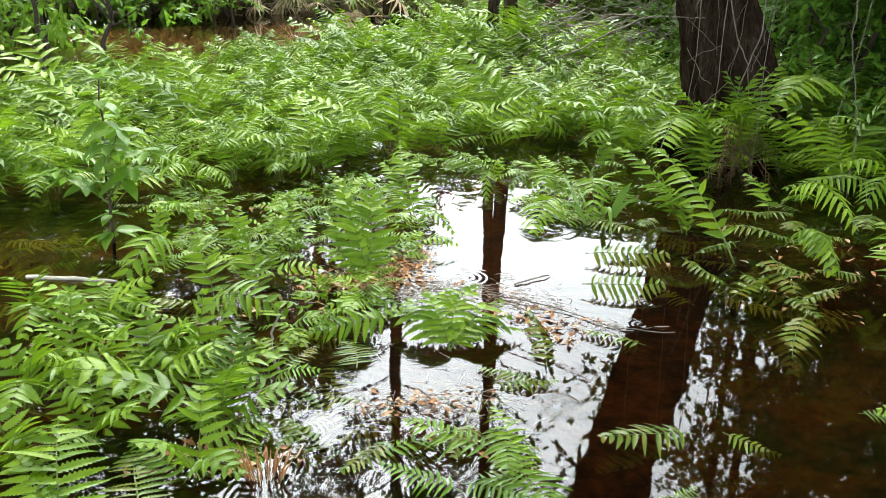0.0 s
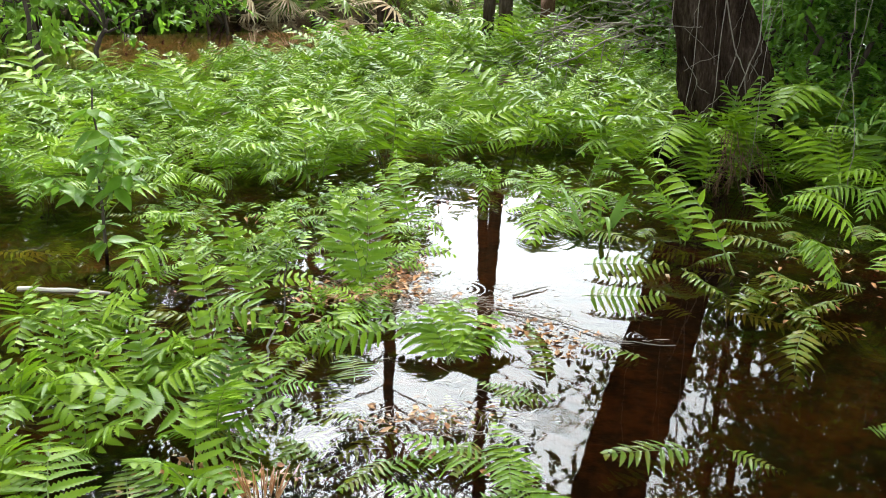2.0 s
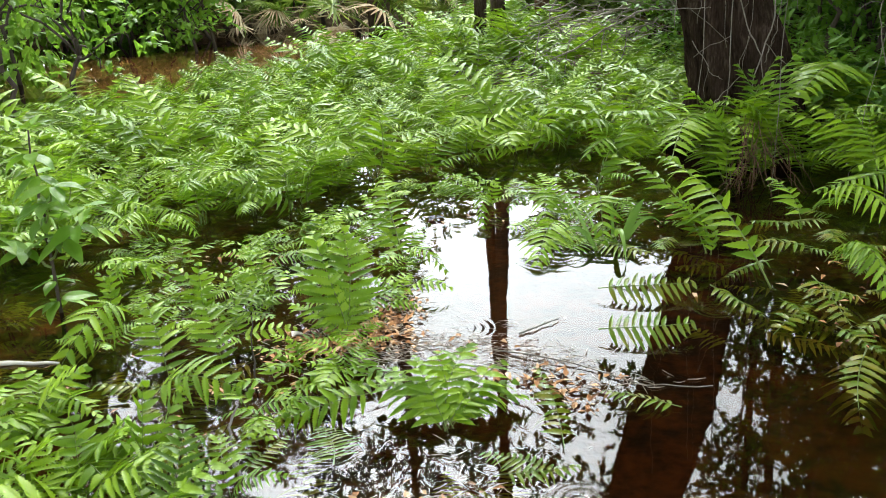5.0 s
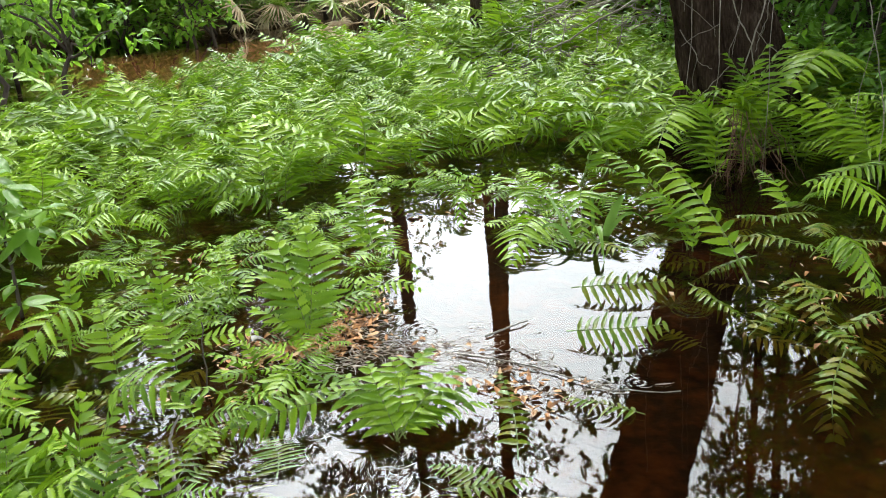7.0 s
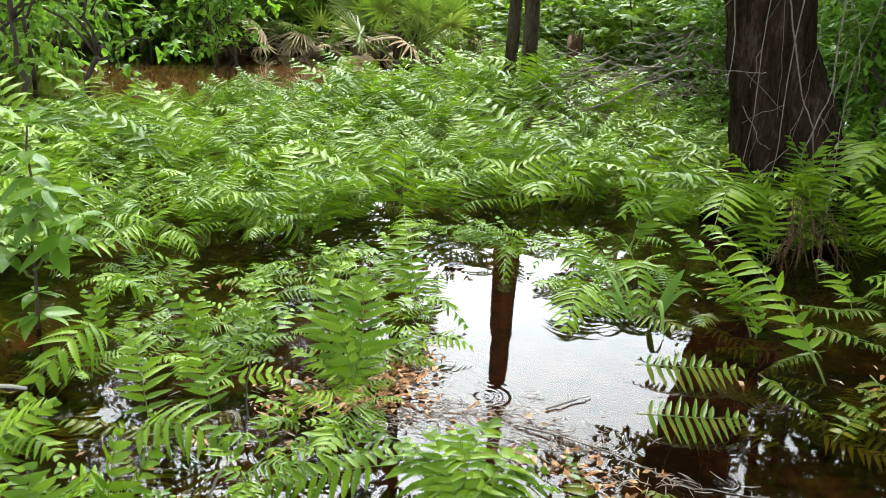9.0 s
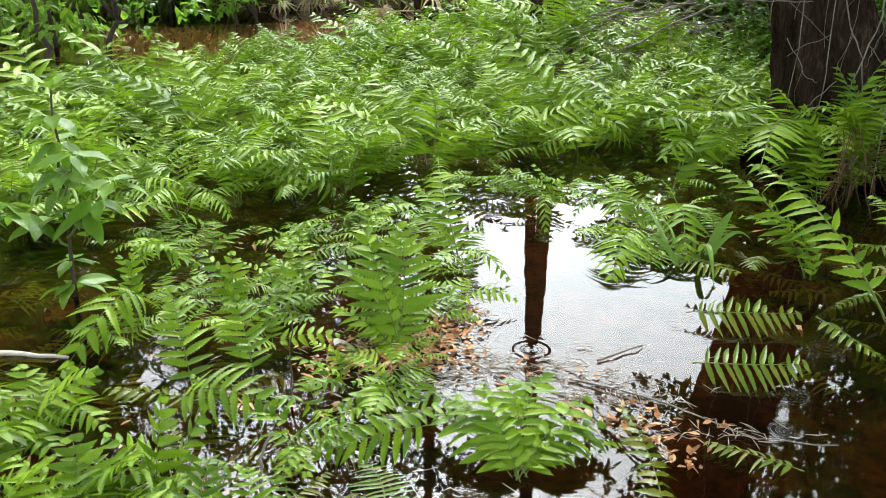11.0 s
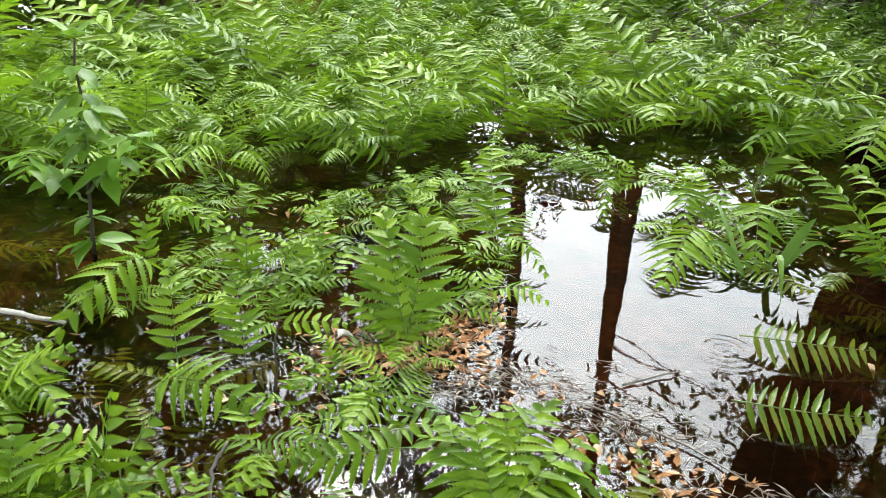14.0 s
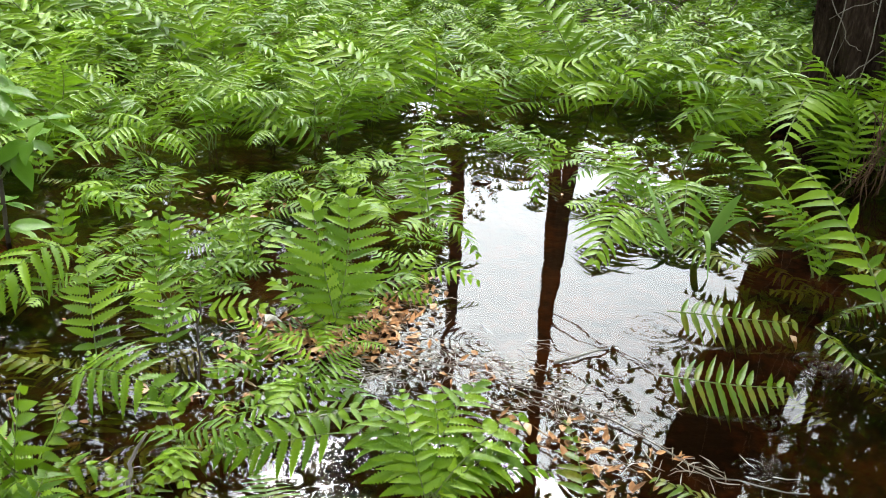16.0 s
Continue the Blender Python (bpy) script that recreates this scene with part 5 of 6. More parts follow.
fern_at((0.03, 2.61, 0.00), "low green fern with toothed fronds at the water's edge", [
    ((0.00, 2.85, 0.140), 2, 0, 0.49, 0),
    ((-0.15, 2.83, 0.100), 2, 1, 0.32, 0),
    ((-0.07, 2.83, 0.140), 2, 1, 0.27, 0),
    ((0.18, 2.73, 0.080), 2, 1, 0.34, 0),
    ((0.29, 2.73, 0.030), 2, 1, 0.21, 0),
    ((-0.09, 2.73, 0.030), 2, 2, 0.39, 0),
    ((0.22, 2.84, 0.1), 6, 1, 0.3, 0),
    ((0.25, 2.78, 0.06), 6, 1, 0.3, 8),
    ((0.12, 2.94, 0.12), 2, 1, 0.3, 0),
    ((-0.19, 2.8, 0.06), 6, 1, 0.32, -10),
])
fern_at((-0.30, 2.44, 0.01), "yellow-green fern fronds lying flat on dark water", [
    ((-0.35, 2.64, 0.020), 2, 0, 0.51, 0),
])
fern_at((-0.56, 2.48, 0.01), "yellow-green fern fronds lying flat on dark water", [
    ((-0.55, 2.71, 0.030), 2, 1, 0.23, 0),
])
fern_at((-0.52, 2.43, 0.01), "yellow-green fern fronds lying flat on dark water", [
    ((-0.43, 2.58, 0.030), 2, 1, 0.29, 0),
])
fern_at((0.35, 2.48, 0.01), "yellow-green fern fronds lying flat on dark water", [
    ((0.33, 2.96, 0.010), 2, 0, 0.16, 0),
])
fern_at((0.14, 2.36, 0.01), "yellow-green fern fronds lying flat on dark water", [
    ((0.38, 2.37, 0.020), 2, 0, 0.25, 0),
])
fern_at((0.74, 2.65, 0.01), "yellow-green fern fronds lying flat on dark water", [
    ((0.51, 2.76, 0.020), 2, 0, 0.29, 0),
])
fern_at((0.66, 3.53, 0.035), "yellow-green fern fronds lying flat on dark water", [
    ((1.02, 3.50, 0.05), 5, 0, 0.36, 18),
])
fern_at((0.57, 3.18, 0.035), "yellow-green fern fronds lying flat on dark water", [
    ((0.91, 3.14, 0.05), 5, 0, 0.40, 18),
])
fern_at((1.41, 2.94, 0.01), "yellow-green fern fronds lying flat on dark water", [
    ((1.19, 2.50, -0.012), 0, 0, 0.24, 0),
])
fern_at((1.53, 3.61, 0.01), "yellow-green fern fronds lying flat on dark water", [
    ((1.45, 3.04, -0.012), 0, 0, 0.23, 0),
])
fern_at((1.63, 3.76, 0.00), "green fern with arching fronds standing in dark water", [
    ((1.68, 3.29, 0.060), 5, 2, 0.20, 0),
])
fern_at((1.40, 3.15, 0.01), "yellow-green fern fronds lying flat on dark water", [
    ((1.49, 2.85, -0.012), 0, 0, 0.27, 0),
])
fern_at((1.68, 3.25, 0.01), "yellow-green fern fronds lying flat on dark water", [
    ((1.34, 2.99, -0.012), 0, 0, 0.16, 0),
])
fern_at((1.31, 3.40, 0.01), "yellow-green fern fronds lying flat on dark water", [
    ((1.41, 3.11, -0.012), 0, 0, 0.19, 0),
])
fern_at((1.45, 3.81, 0.01), "yellow-green fern fronds lying flat on dark water", [
    ((1.12, 3.60, -0.012), 0, 0, 0.17, 0),
])
fern_at((1.09, 3.58, 0.01), "yellow-green fern fronds lying flat on dark water", [
    ((1.24, 3.18, -0.012), 0, 0, 0.17, 0),
])
fern_at((1.64, 3.94, 0.01), "yellow-green fern fronds lying flat on dark water", [
    ((1.80, 3.80, -0.012), 0, 0, 0.28, 0),
])
fern_at((1.18, 3.09, 0.01), "yellow-green fern fronds lying flat on dark water", [
    ((1.49, 3.45, -0.012), 0, 0, 0.18, 0),
])
fern_at((1.26, 2.22, 0.01), "yellow-green fern fronds lying flat on dark water", [
    ((1.45, 2.21, -0.012), 0, 0, 0.33, 0),
])
fern_at((0.71, 2.07, 0.01), "yellow-green fern fronds lying flat on dark water", [
    ((0.44, 1.98, 0.060), 0, 0, 0.27, 0),
])
fern_at((0.82, 2.10, 0.01), "yellow-green fern fronds lying flat on dark water", [
    ((0.96, 2.00, -0.005), 0, 0, 0.36, 0),
])
fern_at((0.53, 1.75, 0.01), "yellow-green fern fronds lying flat on dark water", [
    ((0.66, 1.80, 0.030), 0, 0, 0.32, 0),
])
fern_at((-0.15, 2.02, 0.01), "yellow-green fern fronds lying flat on dark water", [
    ((-0.27, 1.87, 0.010), 2, 0, 0.29, 0),
])
fern_at((0.32, 2.34, 0.01), "yellow-green fern fronds lying flat on dark water", [
    ((0.12, 2.47, 0.010), 2, 0, 0.33, 0),
])
fern_at((0.10, 1.81, 0.01), "yellow-green fern fronds lying flat on dark water", [
    ((0.27, 1.98, 0.020), 2, 0, 0.30, 0),
])
fern_at((-0.18, 2.89, 0.01), "yellow-green fern fronds lying flat on dark water", [
    ((-0.45, 2.67, 0.030), 2, 0, 0.21, 0),
])
fern_at((-0.91, 1.64, 0.00), "low green fern with toothed fronds at the water's edge", [
    ((-1.03, 1.93, 0.130), 4, 1, 0.46, 0),
    ((-1.09, 1.80, 0.100), 2, 1, 0.37, 0),
    ((-0.98, 1.55, 0.120), 2, 2, 0.52, 0),
])
fern_at((-0.74, 1.71, 0.01), "yellow-green fern fronds lying flat on dark water", [
    ((-0.85, 1.94, 0.020), 2, 0, 0.45, 0),
])
fern_at((-0.74, 2.08, 0.01), "yellow-green fern fronds lying flat on dark water", [
    ((-0.58, 2.18, 0.020), 2, 0, 0.37, 0),
])
fern_at((-0.51, 2.15, 0.01), "yellow-green fern fronds lying flat on dark water", [
    ((-0.68, 2.02, 0.020), 2, 0, 0.30, 0),
])
fern_at((-0.50, 2.00, 0.01), "yellow-green fern fronds lying flat on dark water", [
    ((-0.59, 1.87, 0.010), 2, 0, 0.36, 0),
])
fern_at((-1.24, 2.19, 0.00), "low green fern with toothed fronds at the water's edge", [
    ((-1.31, 2.20, 0.220), 2, 1, 0.50, 0),
    ((-1.17, 2.17, 0.260), 2, 1, 0.42, 0),
    ((-1.04, 2.11, 0.200), 2, 1, 0.37, 0),
    ((-1.16, 1.91, 0.150), 2, 2, 0.34, 0),
    ((-0.99, 2.02, 0.100), 2, 2, 0.30, 0),
])
fern_at((-1.07, 2.37, 0.00), "low green fern with toothed fronds at the water's edge", [
    ((-1.12, 2.33, 0.200), 2, 1, 0.47, 0),
    ((-0.97, 2.34, 0.220), 2, 1, 0.40, 0),
    ((-0.90, 2.31, 0.100), 2, 1, 0.42, 0),
    ((-0.99, 2.10, 0.040), 2, 2, 0.35, 0),
    ((-1.15, 2.25, 0.160), 2, 1, 0.45, 0),
])
fern_at((-1.54, 2.84, 0.00), "low green fern with toothed fronds at the water's edge", [
    ((-1.57, 2.74, 0.200), 2, 1, 0.47, 0),
    ((-1.47, 2.85, 0.200), 2, 1, 0.49, 0),
    ((-1.28, 2.69, 0.140), 2, 1, 0.32, 0),
    ((-1.44, 2.55, 0.050), 2, 2, 0.35, 0),
])
fern_at((-1.21, 2.75, 0.00), "low green fern with toothed fronds at the water's edge", [
    ((-1.31, 2.85, 0.160), 2, 1, 0.45, 0),
    ((-1.16, 2.85, 0.160), 2, 1, 0.45, 0),
    ((-0.99, 2.64, 0.100), 2, 2, 0.32, 0),
    ((-1.22, 2.53, 0.060), 2, 2, 0.43, 0),
])
fern_at((-0.85, 2.44, 0.00), "low green fern with toothed fronds at the water's edge", [
    ((-0.83, 2.43, 0.200), 4, 1, 0.35, 0),
    ((-0.67, 2.23, 0.020), 4, 2, 0.24, 0),
    ((-0.97, 2.42, 0.120), 4, 2, 0.42, 0),
    ((-0.73, 2.43, 0.120), 4, 1, 0.38, 0),
    ((-0.86, 2.25, 0.020), 4, 2, 0.37, 0),
])
fern_at((-1.15, 1.87, 0.00), "low green fern with toothed fronds at the water's edge", [
    ((-1.20, 1.91, 0.200), 2, 1, 0.50, 0),
    ((-1.05, 1.84, 0.180), 2, 1, 0.47, 0),
    ((-0.99, 1.79, 0.060), 2, 2, 0.51, 0),
])
fern_at((-0.82, 2.51, 0.00), "low green fern with toothed fronds at the water's edge", [
    ((-0.81, 2.57, 0.240), 4, 0, 0.35, 0),
    ((-0.94, 2.52, 0.160), 2, 1, 0.50, 0),
    ((-0.63, 2.41, 0.050), 2, 2, 0.37, 0),
    ((-0.72, 2.60, 0.200), 4, 0, 0.33, 0),
    ((-0.93, 2.40, 0.100), 2, 2, 0.52, 0),
    ((-0.79, 2.32, 0.040), 2, 2, 0.50, 0),
    ((-0.61, 2.59, 0.020), 2, 2, 0.27, 0),
])
fern_at((-0.95, 2.42, 0.00), "low green fern with toothed fronds at the water's edge", [
    ((-0.98, 2.46, 0.200), 2, 1, 0.50, 0),
    ((-0.80, 2.37, 0.200), 2, 1, 0.37, 0),
    ((-0.81, 2.26, 0.100), 2, 2, 0.39, 0),
    ((-1.01, 2.36, 0.120), 2, 1, 0.52, 0),
])
fern_at((-0.16, 4.08, 0.00), "green fern with arching fronds standing in dark water", [
    ((-0.26, 4.76, 0.270), 0, 1, 0.16, 0),
    ((-0.34, 4.30, 0.120), 0, 1, 0.33, 0),
    ((-0.06, 4.35, 0.060), 0, 1, 0.27, 0),
    ((0.05, 3.85, 0.010), 0, 2, 0.19, 0),
    ((-0.24, 3.97, 0.050), 0, 1, 0.51, 0),
    ((-0.35, 4.50, 0.200), 0, 1, 0.18, 0),
])
fern_at((-0.54, 4.41, 0.00), "low green fern with toothed fronds at the water's edge", [
    ((-0.68, 4.50, 0.080), 0, 1, 0.28, 0),
    ((-0.47, 4.56, 0.100), 0, 1, 0.32, 0),
    ((-0.65, 4.54, 0.140), 0, 1, 0.24, 0),
    ((-0.46, 4.47, 0.050), 0, 2, 0.50, 0),
])
fern_at((-0.69, 4.39, 0.01), "yellow-green fern fronds lying flat on dark water", [
    ((-0.92, 4.46, 0.020), 0, 0, 0.24, 0),
])
fern_at((0.30, 4.87, 0.00), "small pale fern tuft in the pond", [
    ((0.12, 4.99, 0.150), 0, 1, 0.30, 0),
    ((0.20, 4.92, 0.200), 0, 1, 0.32, 0),
    ((0.35, 4.88, 0.150), 0, 1, 0.47, 0),
    ((0.24, 4.45, 0.000), 0, 2, 0.16, 0),
    ((-0.01, 5.09, 0.060), 1, 1, 0.18, 0),
    ((-0.16, 5.15, 0.050), 1, 1, 0.16, 0),
    ((0.43, 4.79, 0.080), 1, 1, 0.39, 0),
])
fern_at((1.34, 3.53, 0.00), "long green fern frond arching over dark water", [
    ((1.12, 4.48, 0.32), 3, 1, 0.12, -12),
])
fern_at((1.21, 3.93, 0.00), "bright green fern tuft drooping over dark water", [
    ((0.89, 4.45, 0.35), 3, 1, 0.13, -10),
    ((0.98, 4.11, 0.20), 1, 2, 0.22, 0),
    ((1.07, 4.08, 0.24), 1, 2, 0.22, 0),
    ((1.04, 4.06, 0.12), 1, 2, 0.25, 0),
    ((1.20, 3.98, 0.20), 1, 1, 0.22, 0),
    ((1.14, 4.01, 0.22), 1, 2, 0.22, 0),
])
fern_at((-1.92, 4.50, 0.00), "green fern arching from the field's edge over dark water", [
    ((-2.24, 4.38, 0.12), 5, 1, 0.24, -2),
    ((-1.87, 4.03, 0.22), 5, 1, 0.28, -4),
    ((-1.59, 4.36, 0.29), 5, 1, 0.22, -2),
    ((-1.54, 4.65, 0.31), 5, 2, 0.23, 4),
    ((-2.18, 4.72, 0.10), 5, 1, 0.29, 16),
    ((-1.82, 4.83, 0.13), 3, 2, 0.23, 8),
])
fern_at((-1.70, 4.72, 0.00), "green fern arching from the field's edge over dark water", [
    ((-1.99, 4.65, 0.09), 5, 2, 0.26, -3),
    ((-1.66, 4.34, 0.12), 0, 1, 0.24, -8),
    ((-1.39, 4.47, 0.19), 5, 2, 0.26, 0),
    ((-1.45, 4.78, 0.28), 0, 1, 0.23, -9),
    ((-1.96, 4.91, 0.10), 5, 2, 0.27, 0),
    ((-1.62, 5.02, 0.28), 3, 2, 0.27, -16),
])
fern_at((-1.48, 4.58, 0.00), "green fern arching from the field's edge over dark water", [
    ((-1.80, 4.46, 0.12), 3, 2, 0.30, 1),
    ((-1.48, 4.17, 0.17), 5, 2, 0.26, 8),
    ((-1.15, 4.32, 0.10), 5, 2, 0.22, -11),
    ((-1.12, 4.69, 0.16), 5, 1, 0.28, -2),
    ((-1.73, 4.88, 0.20), 0, 2, 0.24, -18),
    ((-1.38, 4.85, 0.19), 0, 2, 0.22, -18),
])
fern_at((-1.26, 4.80, 0.00), "green fern arching from the field's edge over dark water", [
    ((-1.57, 4.65, 0.14), 5, 1, 0.23, 0),
    ((-1.18, 4.38, 0.31), 5, 2, 0.24, 7),
    ((-0.94, 4.67, 0.32), 5, 2, 0.27, 0),
    ((-0.88, 4.93, 0.26), 5, 2, 0.29, 11),
    ((-1.40, 5.05, 0.25), 5, 2, 0.29, -12),
    ((-1.16, 5.15, 0.31), 3, 2, 0.25, 5),
])
fern_at((-1.02, 4.92, 0.00), "green fern arching from the field's edge over dark water", [
    ((-1.39, 4.73, 0.32), 5, 2, 0.29, -13),
    ((-0.97, 4.52, 0.14), 5, 1, 0.22, 18),
    ((-0.69, 4.76, 0.20), 3, 1, 0.21, 18),
    ((-0.71, 4.98, 0.28), 5, 2, 0.21, 13),
    ((-1.29, 5.15, 0.10), 3, 2, 0.22, -1),
    ((-0.87, 5.23, 0.18), 5, 1, 0.29, 3),
])
fern_at((-2.15, 4.45, 0.00), "green fern arching from the field's edge over dark water", [
    ((-2.46, 4.37, 0.28), 5, 2, 0.29, -8),
    ((-2.08, 4.03, 0.11), 0, 2, 0.29, -9),
    ((-1.85, 4.28, 0.15), 5, 2, 0.22, -1),
    ((-1.90, 4.57, 0.24), 5, 2, 0.22, -2),
    ((-2.33, 4.72, 0.24), 5, 2, 0.29, 14),
    ((-2.02, 4.81, 0.16), 3, 2, 0.26, 5),
])
fern_at((1.88, 5.22, 0.05), "tall green fern standing at the foot of the dark trunk", [
    ((1.75, 5.25, 0.64), 5, 1, 0.2, 10),
    ((1.85, 5.3, 0.60), 3, 1, 0.18, -8),
    ((1.96, 5.2, 0.68), 5, 1, 0.2, 0),
    ((2.13, 5.3, 0.7), 5, 1, 0.2, 10),
    ((1.79, 4.9, 0.53), 0, 2, 0.24, 0),
    ((1.61, 5.0, 0.5), 0, 2, 0.24, -10),
    ((2.15, 5.1, 0.53), 5, 2, 0.22, 14),
])
fern_at((1.78, 5.58, 0.00), "green fern with arching fronds standing in dark water", [
    ((1.05, 5.07, 0.43), 5, 1, 0.28, 0),
    ((1.24, 5.18, 0.48), 5, 1, 0.28, 0),
    ((1.48, 5.30, 0.52), 5, 1, 0.26, 0),
    ((1.69, 5.13, 0.45), 5, 2, 0.28, 0),
    ((1.72, 4.91, 0.29), 5, 2, 0.28, 0),
    ((1.26, 4.76, 0.22), 5, 2, 0.28, 0),
])
fern_at((2.05, 5.44, 0.00), "green fern with arching fronds standing in dark water", [
    ((1.90, 5.50, 0.46), 5, 1, 0.26, 0),
    ((2.17, 5.83, 0.53), 5, 1, 0.24, 0),
    ((2.18, 5.47, 0.46), 5, 1, 0.26, 0),
    ((2.14, 5.23, 0.33), 5, 2, 0.28, 0),
    ((1.78, 5.19, 0.29), 5, 2, 0.28, 0),
])
fern_at((2.66, 6.17, 0.00), "green fern with arching fronds standing in dark water", [
    ((2.43, 6.17, 0.59), 5, 1, 0.26, 0),
    ((2.51, 5.79, 0.59), 5, 1, 0.26, 0),
    ((2.65, 5.56, 0.46), 5, 2, 0.28, 0),
    ((2.05, 5.11, 0.46), 5, 2, 0.28, 0),
])
fern_at((1.12, 5.44, 0.00), "green fern with arching fronds standing in dark water", [
    ((0.76, 5.08, 0.38), 5, 2, 0.28, 0),
    ((0.91, 5.19, 0.45), 5, 1, 0.28, 0),
    ((1.12, 5.30, 0.46), 5, 1, 0.26, 0),
    ((1.25, 5.05, 0.38), 5, 2, 0.28, 0),
    ((0.84, 4.96, 0.22), 5, 2, 0.28, 0),
])
fern_at((0.60, 4.77, 0.00), "pale low ferns spread over the water", [
    ((0.41, 4.79, 0.10), 1, 1, 0.26, 0),
    ((0.50, 4.73, 0.20), 1, 1, 0.26, 0),
    ((0.64, 4.66, 0.18), 1, 1, 0.26, 0),
    ((0.37, 4.59, 0.04), 1, 2, 0.26, 0),
    ((0.54, 4.32, 0.03), 1, 2, 0.26, 0),
    ((0.76, 4.57, 0.08), 1, 1, 0.26, 0),
])
fern_at((0.88, 4.61, 0.00), "pale low ferns spread over the water", [
    ((0.78, 4.66, 0.20), 1, 1, 0.26, 0),
    ((0.96, 4.40, 0.20), 1, 1, 0.26, 0),
    ((0.77, 4.06, 0.02), 1, 2, 0.26, 0),
    ((1.00, 4.33, 0.05), 1, 2, 0.26, 0),
    ((0.63, 4.41, 0.05), 1, 1, 0.26, 0),
])
fern_at((0.65, 4.43, 0.00), "pale low ferns spread over the water", [
    ((0.41, 4.81, 0.15), 1, 1, 0.24, 0),
    ((0.56, 4.74, 0.20), 1, 1, 0.24, 0),
    ((0.44, 4.41, 0.05), 1, 1, 0.24, 0),
    ((0.72, 4.55, 0.18), 1, 1, 0.24, 0),
    ((0.75, 4.26, 0.05), 1, 2, 0.24, 0),
    ((0.44, 3.85, 0.02), 1, 1, 0.26, 0),
    ((0.92, 4.48, 0.10), 1, 2, 0.24, 0),
])
fern_at((-1.77, 4.23, 0.00), "green fern with arching fronds standing in dark water", [
    ((-1.29, 4.38, 0.05), 0, 2, 0.25, 0),
    ((-1.58, 4.33, 0.20), 0, 1, 0.25, 0),
    ((-1.87, 4.31, 0.20), 0, 1, 0.25, 0),
])
fern_at((-1.30, 5.07, -0.00), "green fern with arching fronds standing in dark water", [
    ((-0.90, 4.78, 0.10), 0, 2, 0.26, 0),
    ((-1.08, 5.06, 0.32), 0, 1, 0.25, 0),
    ((-0.94, 4.92, 0.25), 0, 1, 0.25, 0),
    ((-1.35, 5.15, 0.38), 0, 1, 0.25, 0),
    ((-1.45, 4.89, 0.20), 0, 2, 0.25, 0),
    ((-1.66, 5.17, 0.30), 0, 2, 0.25, 0),
])
fern_at((-0.83, 4.99, 0.00), "green fern with arching fronds standing in dark water", [
    ((-0.66, 4.98, 0.12), 0, 2, 0.27, 0),
    ((-0.71, 5.08, 0.32), 0, 1, 0.26, 0),
    ((-0.98, 5.48, 0.40), 0, 1, 0.26, 0),
    ((-0.61, 5.14, 0.22), 0, 2, 0.26, 0),
])
fern_at((0.92, 5.02, 0.00), "large green fern with broad upright fronds beside the tree", [
    ((1.46, 5.22, 0.38), 5, 1, 0.24, -35),
    ((1.30, 5.25, 0.46), 5, 1, 0.24, -20),
    ((1.08, 4.80, 0.12), 5, 2, 0.28, 0),
])
fern_at((1.76, 2.79, 0.00), "green fern with arching fronds standing in dark water", [
    ((1.94, 3.50, 0.220), 0, 1, 0.18, 0),
    ((1.94, 3.06, 0.160), 0, 1, 0.35, 0),
    ((1.88, 2.74, 0.100), 0, 1, 0.50, 0),
    ((1.67, 2.87, 0.050), 0, 2, 0.50, 0),
])
fern_at((1.49, 2.10, 0.00), "green fern with arching fronds standing in dark water", [
    ((1.30, 2.17, 0.050), 0, 1, 0.42, 0),
    ((1.39, 2.25, 0.090), 0, 1, 0.41, 0),
    ((1.31, 1.97, 0.040), 0, 2, 0.36, 0),
])
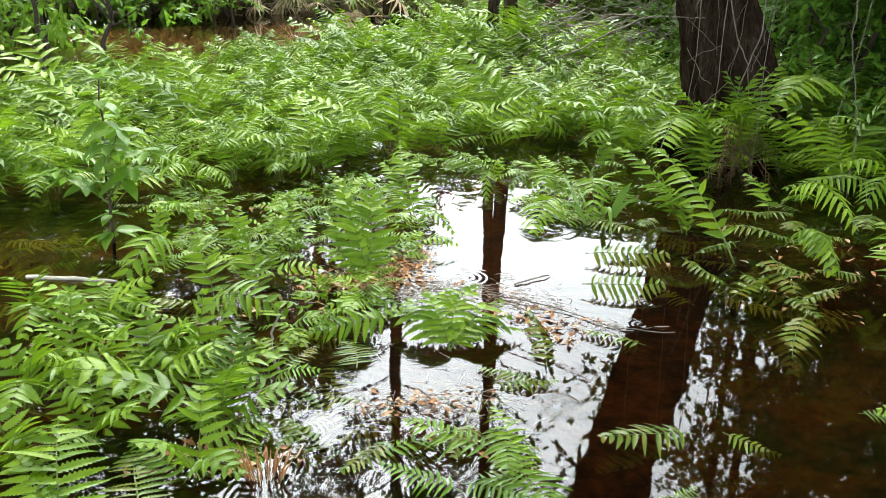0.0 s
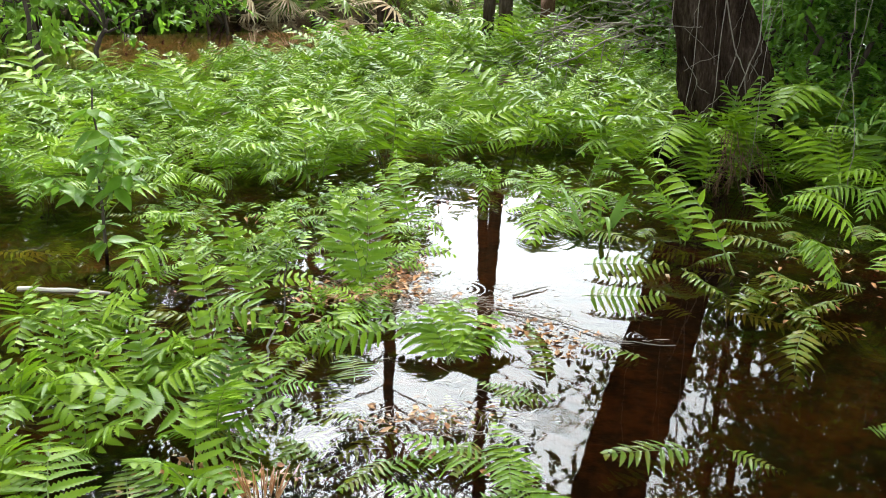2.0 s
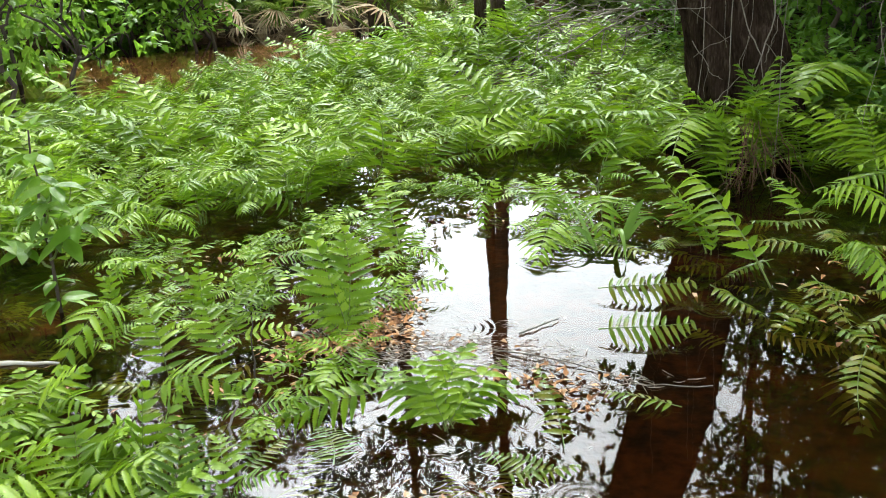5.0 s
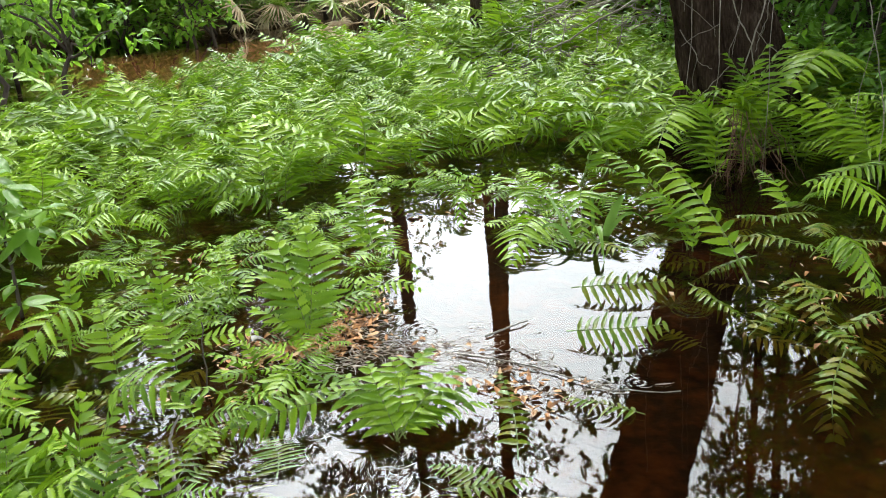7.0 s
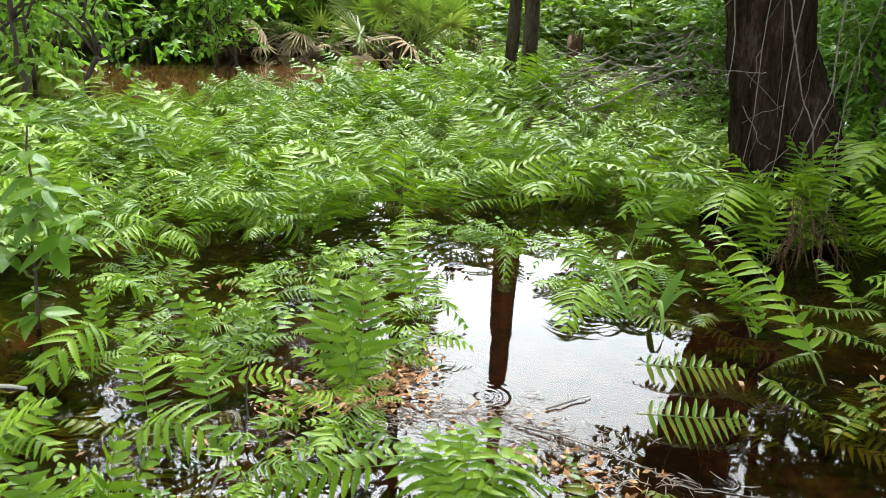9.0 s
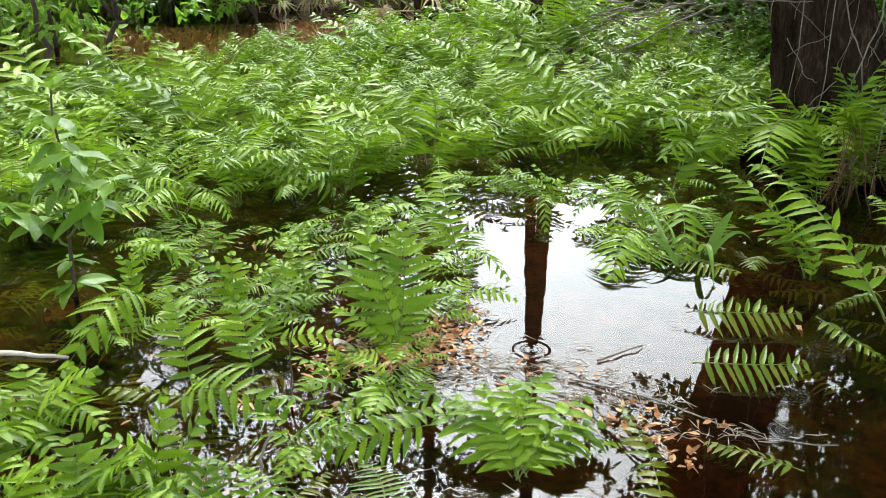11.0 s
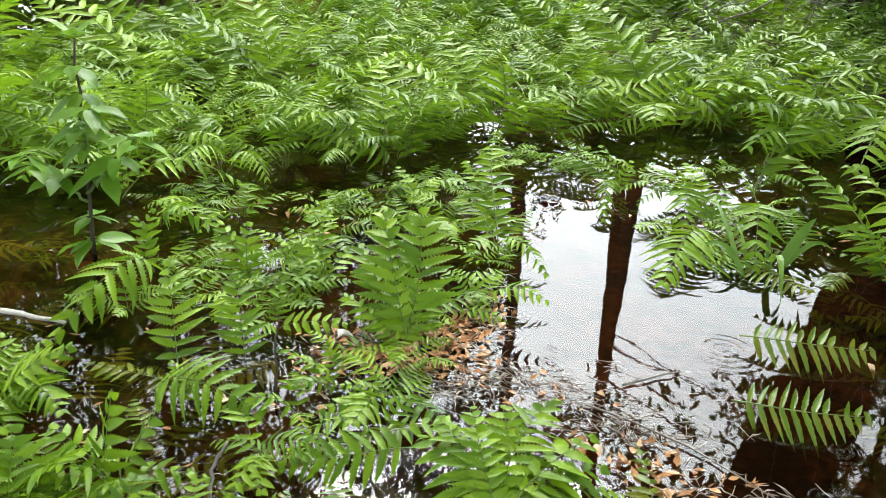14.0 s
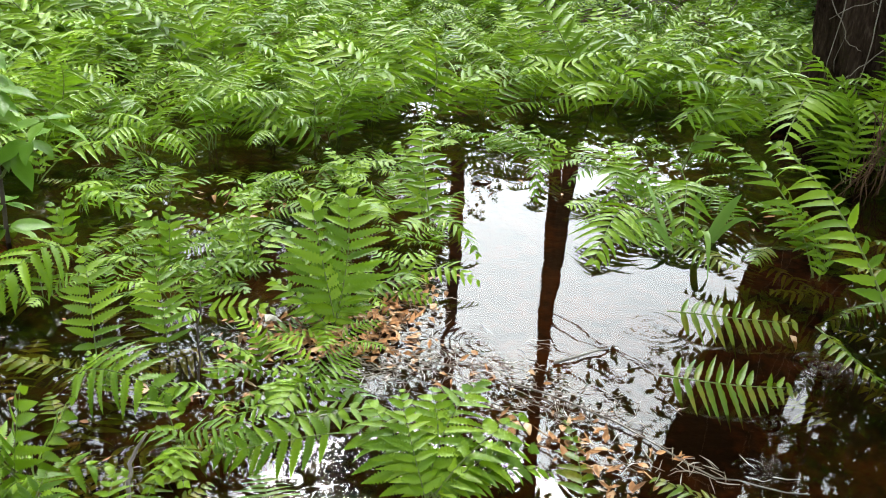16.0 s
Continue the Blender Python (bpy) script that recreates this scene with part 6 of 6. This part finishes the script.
fern_at((1.66, 5.03, 0.00), "green fern with arching fronds standing in dark water", [
    ((1.57, 5.15, 0.46), 0, 0, 0.34, 0),
    ((1.75, 5.10, 0.39), 0, 1, 0.34, 0),
    ((1.54, 5.40, 0.150), 5, 1, 0.37, 0),
    ((1.75, 5.12, 0.060), 5, 2, 0.50, 0),
])
fern_at((2.38, 4.81, 0.00), "green fern with arching fronds standing in dark water", [
    ((1.92, 5.00, 0.42), 5, 1, 0.30, 0),
    ((2.05, 5.00, 0.46), 5, 1, 0.32, 0),
    ((2.24, 5.00, 0.46), 5, 1, 0.32, 0),
    ((2.06, 5.03, 0.150), 5, 2, 0.40, 0),
    ((2.38, 5.00, 0.40), 5, 1, 0.34, 0),
    ((2.19, 5.00, 0.100), 5, 2, 0.50, 0),
])
fern_at((2.44, 4.98, 0.00), "green fern with arching fronds standing in dark water", [
    ((2.74, 5.05, 0.64), 5, 0, 0.28, 0),
    ((2.60, 4.76, 0.150), 5, 1, 0.50, 0),
    ((2.48, 4.81, 0.300), 5, 1, 0.41, 0),
])
fern_at((2.64, 4.60, 0.00), "green fern with arching fronds standing in dark water", [
    ((1.90, 4.46, 0.100), 5, 1, 0.21, -15),
    ((2.12, 4.52, 0.200), 5, 2, 0.28, 0),
    ((2.21, 4.19, 0.060), 5, 2, 0.25, 0),
    ((2.68, 4.62, 0.200), 5, 1, 0.50, 0),
])
fern_at((2.82, 4.35, 0.00), "green fern with arching fronds standing in dark water", [
    ((2.41, 4.39, 0.220), 5, 1, 0.34, 0),
    ((2.45, 4.10, 0.050), 5, 2, 0.34, 0),
    ((2.61, 4.28, 0.250), 5, 1, 0.47, 0),
    ((2.91, 4.34, 0.200), 5, 1, 0.50, 0),
])
fern_at((1.76, 4.22, 0.00), "green fern with arching fronds standing in dark water", [
    ((1.73, 4.62, 0.140), 0, 1, 0.21, 0),
])
fern_at((1.91, 4.46, 0.00), "green fern with arching fronds standing in dark water", [
    ((2.03, 3.85, 0.060), 5, 2, 0.20, 0),
    ((1.94, 4.22, 0.120), 5, 1, 0.39, 0),
])
fern_at((1.67, 3.74, 0.00), "green fern with arching fronds standing in dark water", [
    ((1.66, 3.29, 0.040), 5, 2, 0.21, 0),
    ((1.71, 3.60, 0.100), 0, 1, 0.49, 0),
])
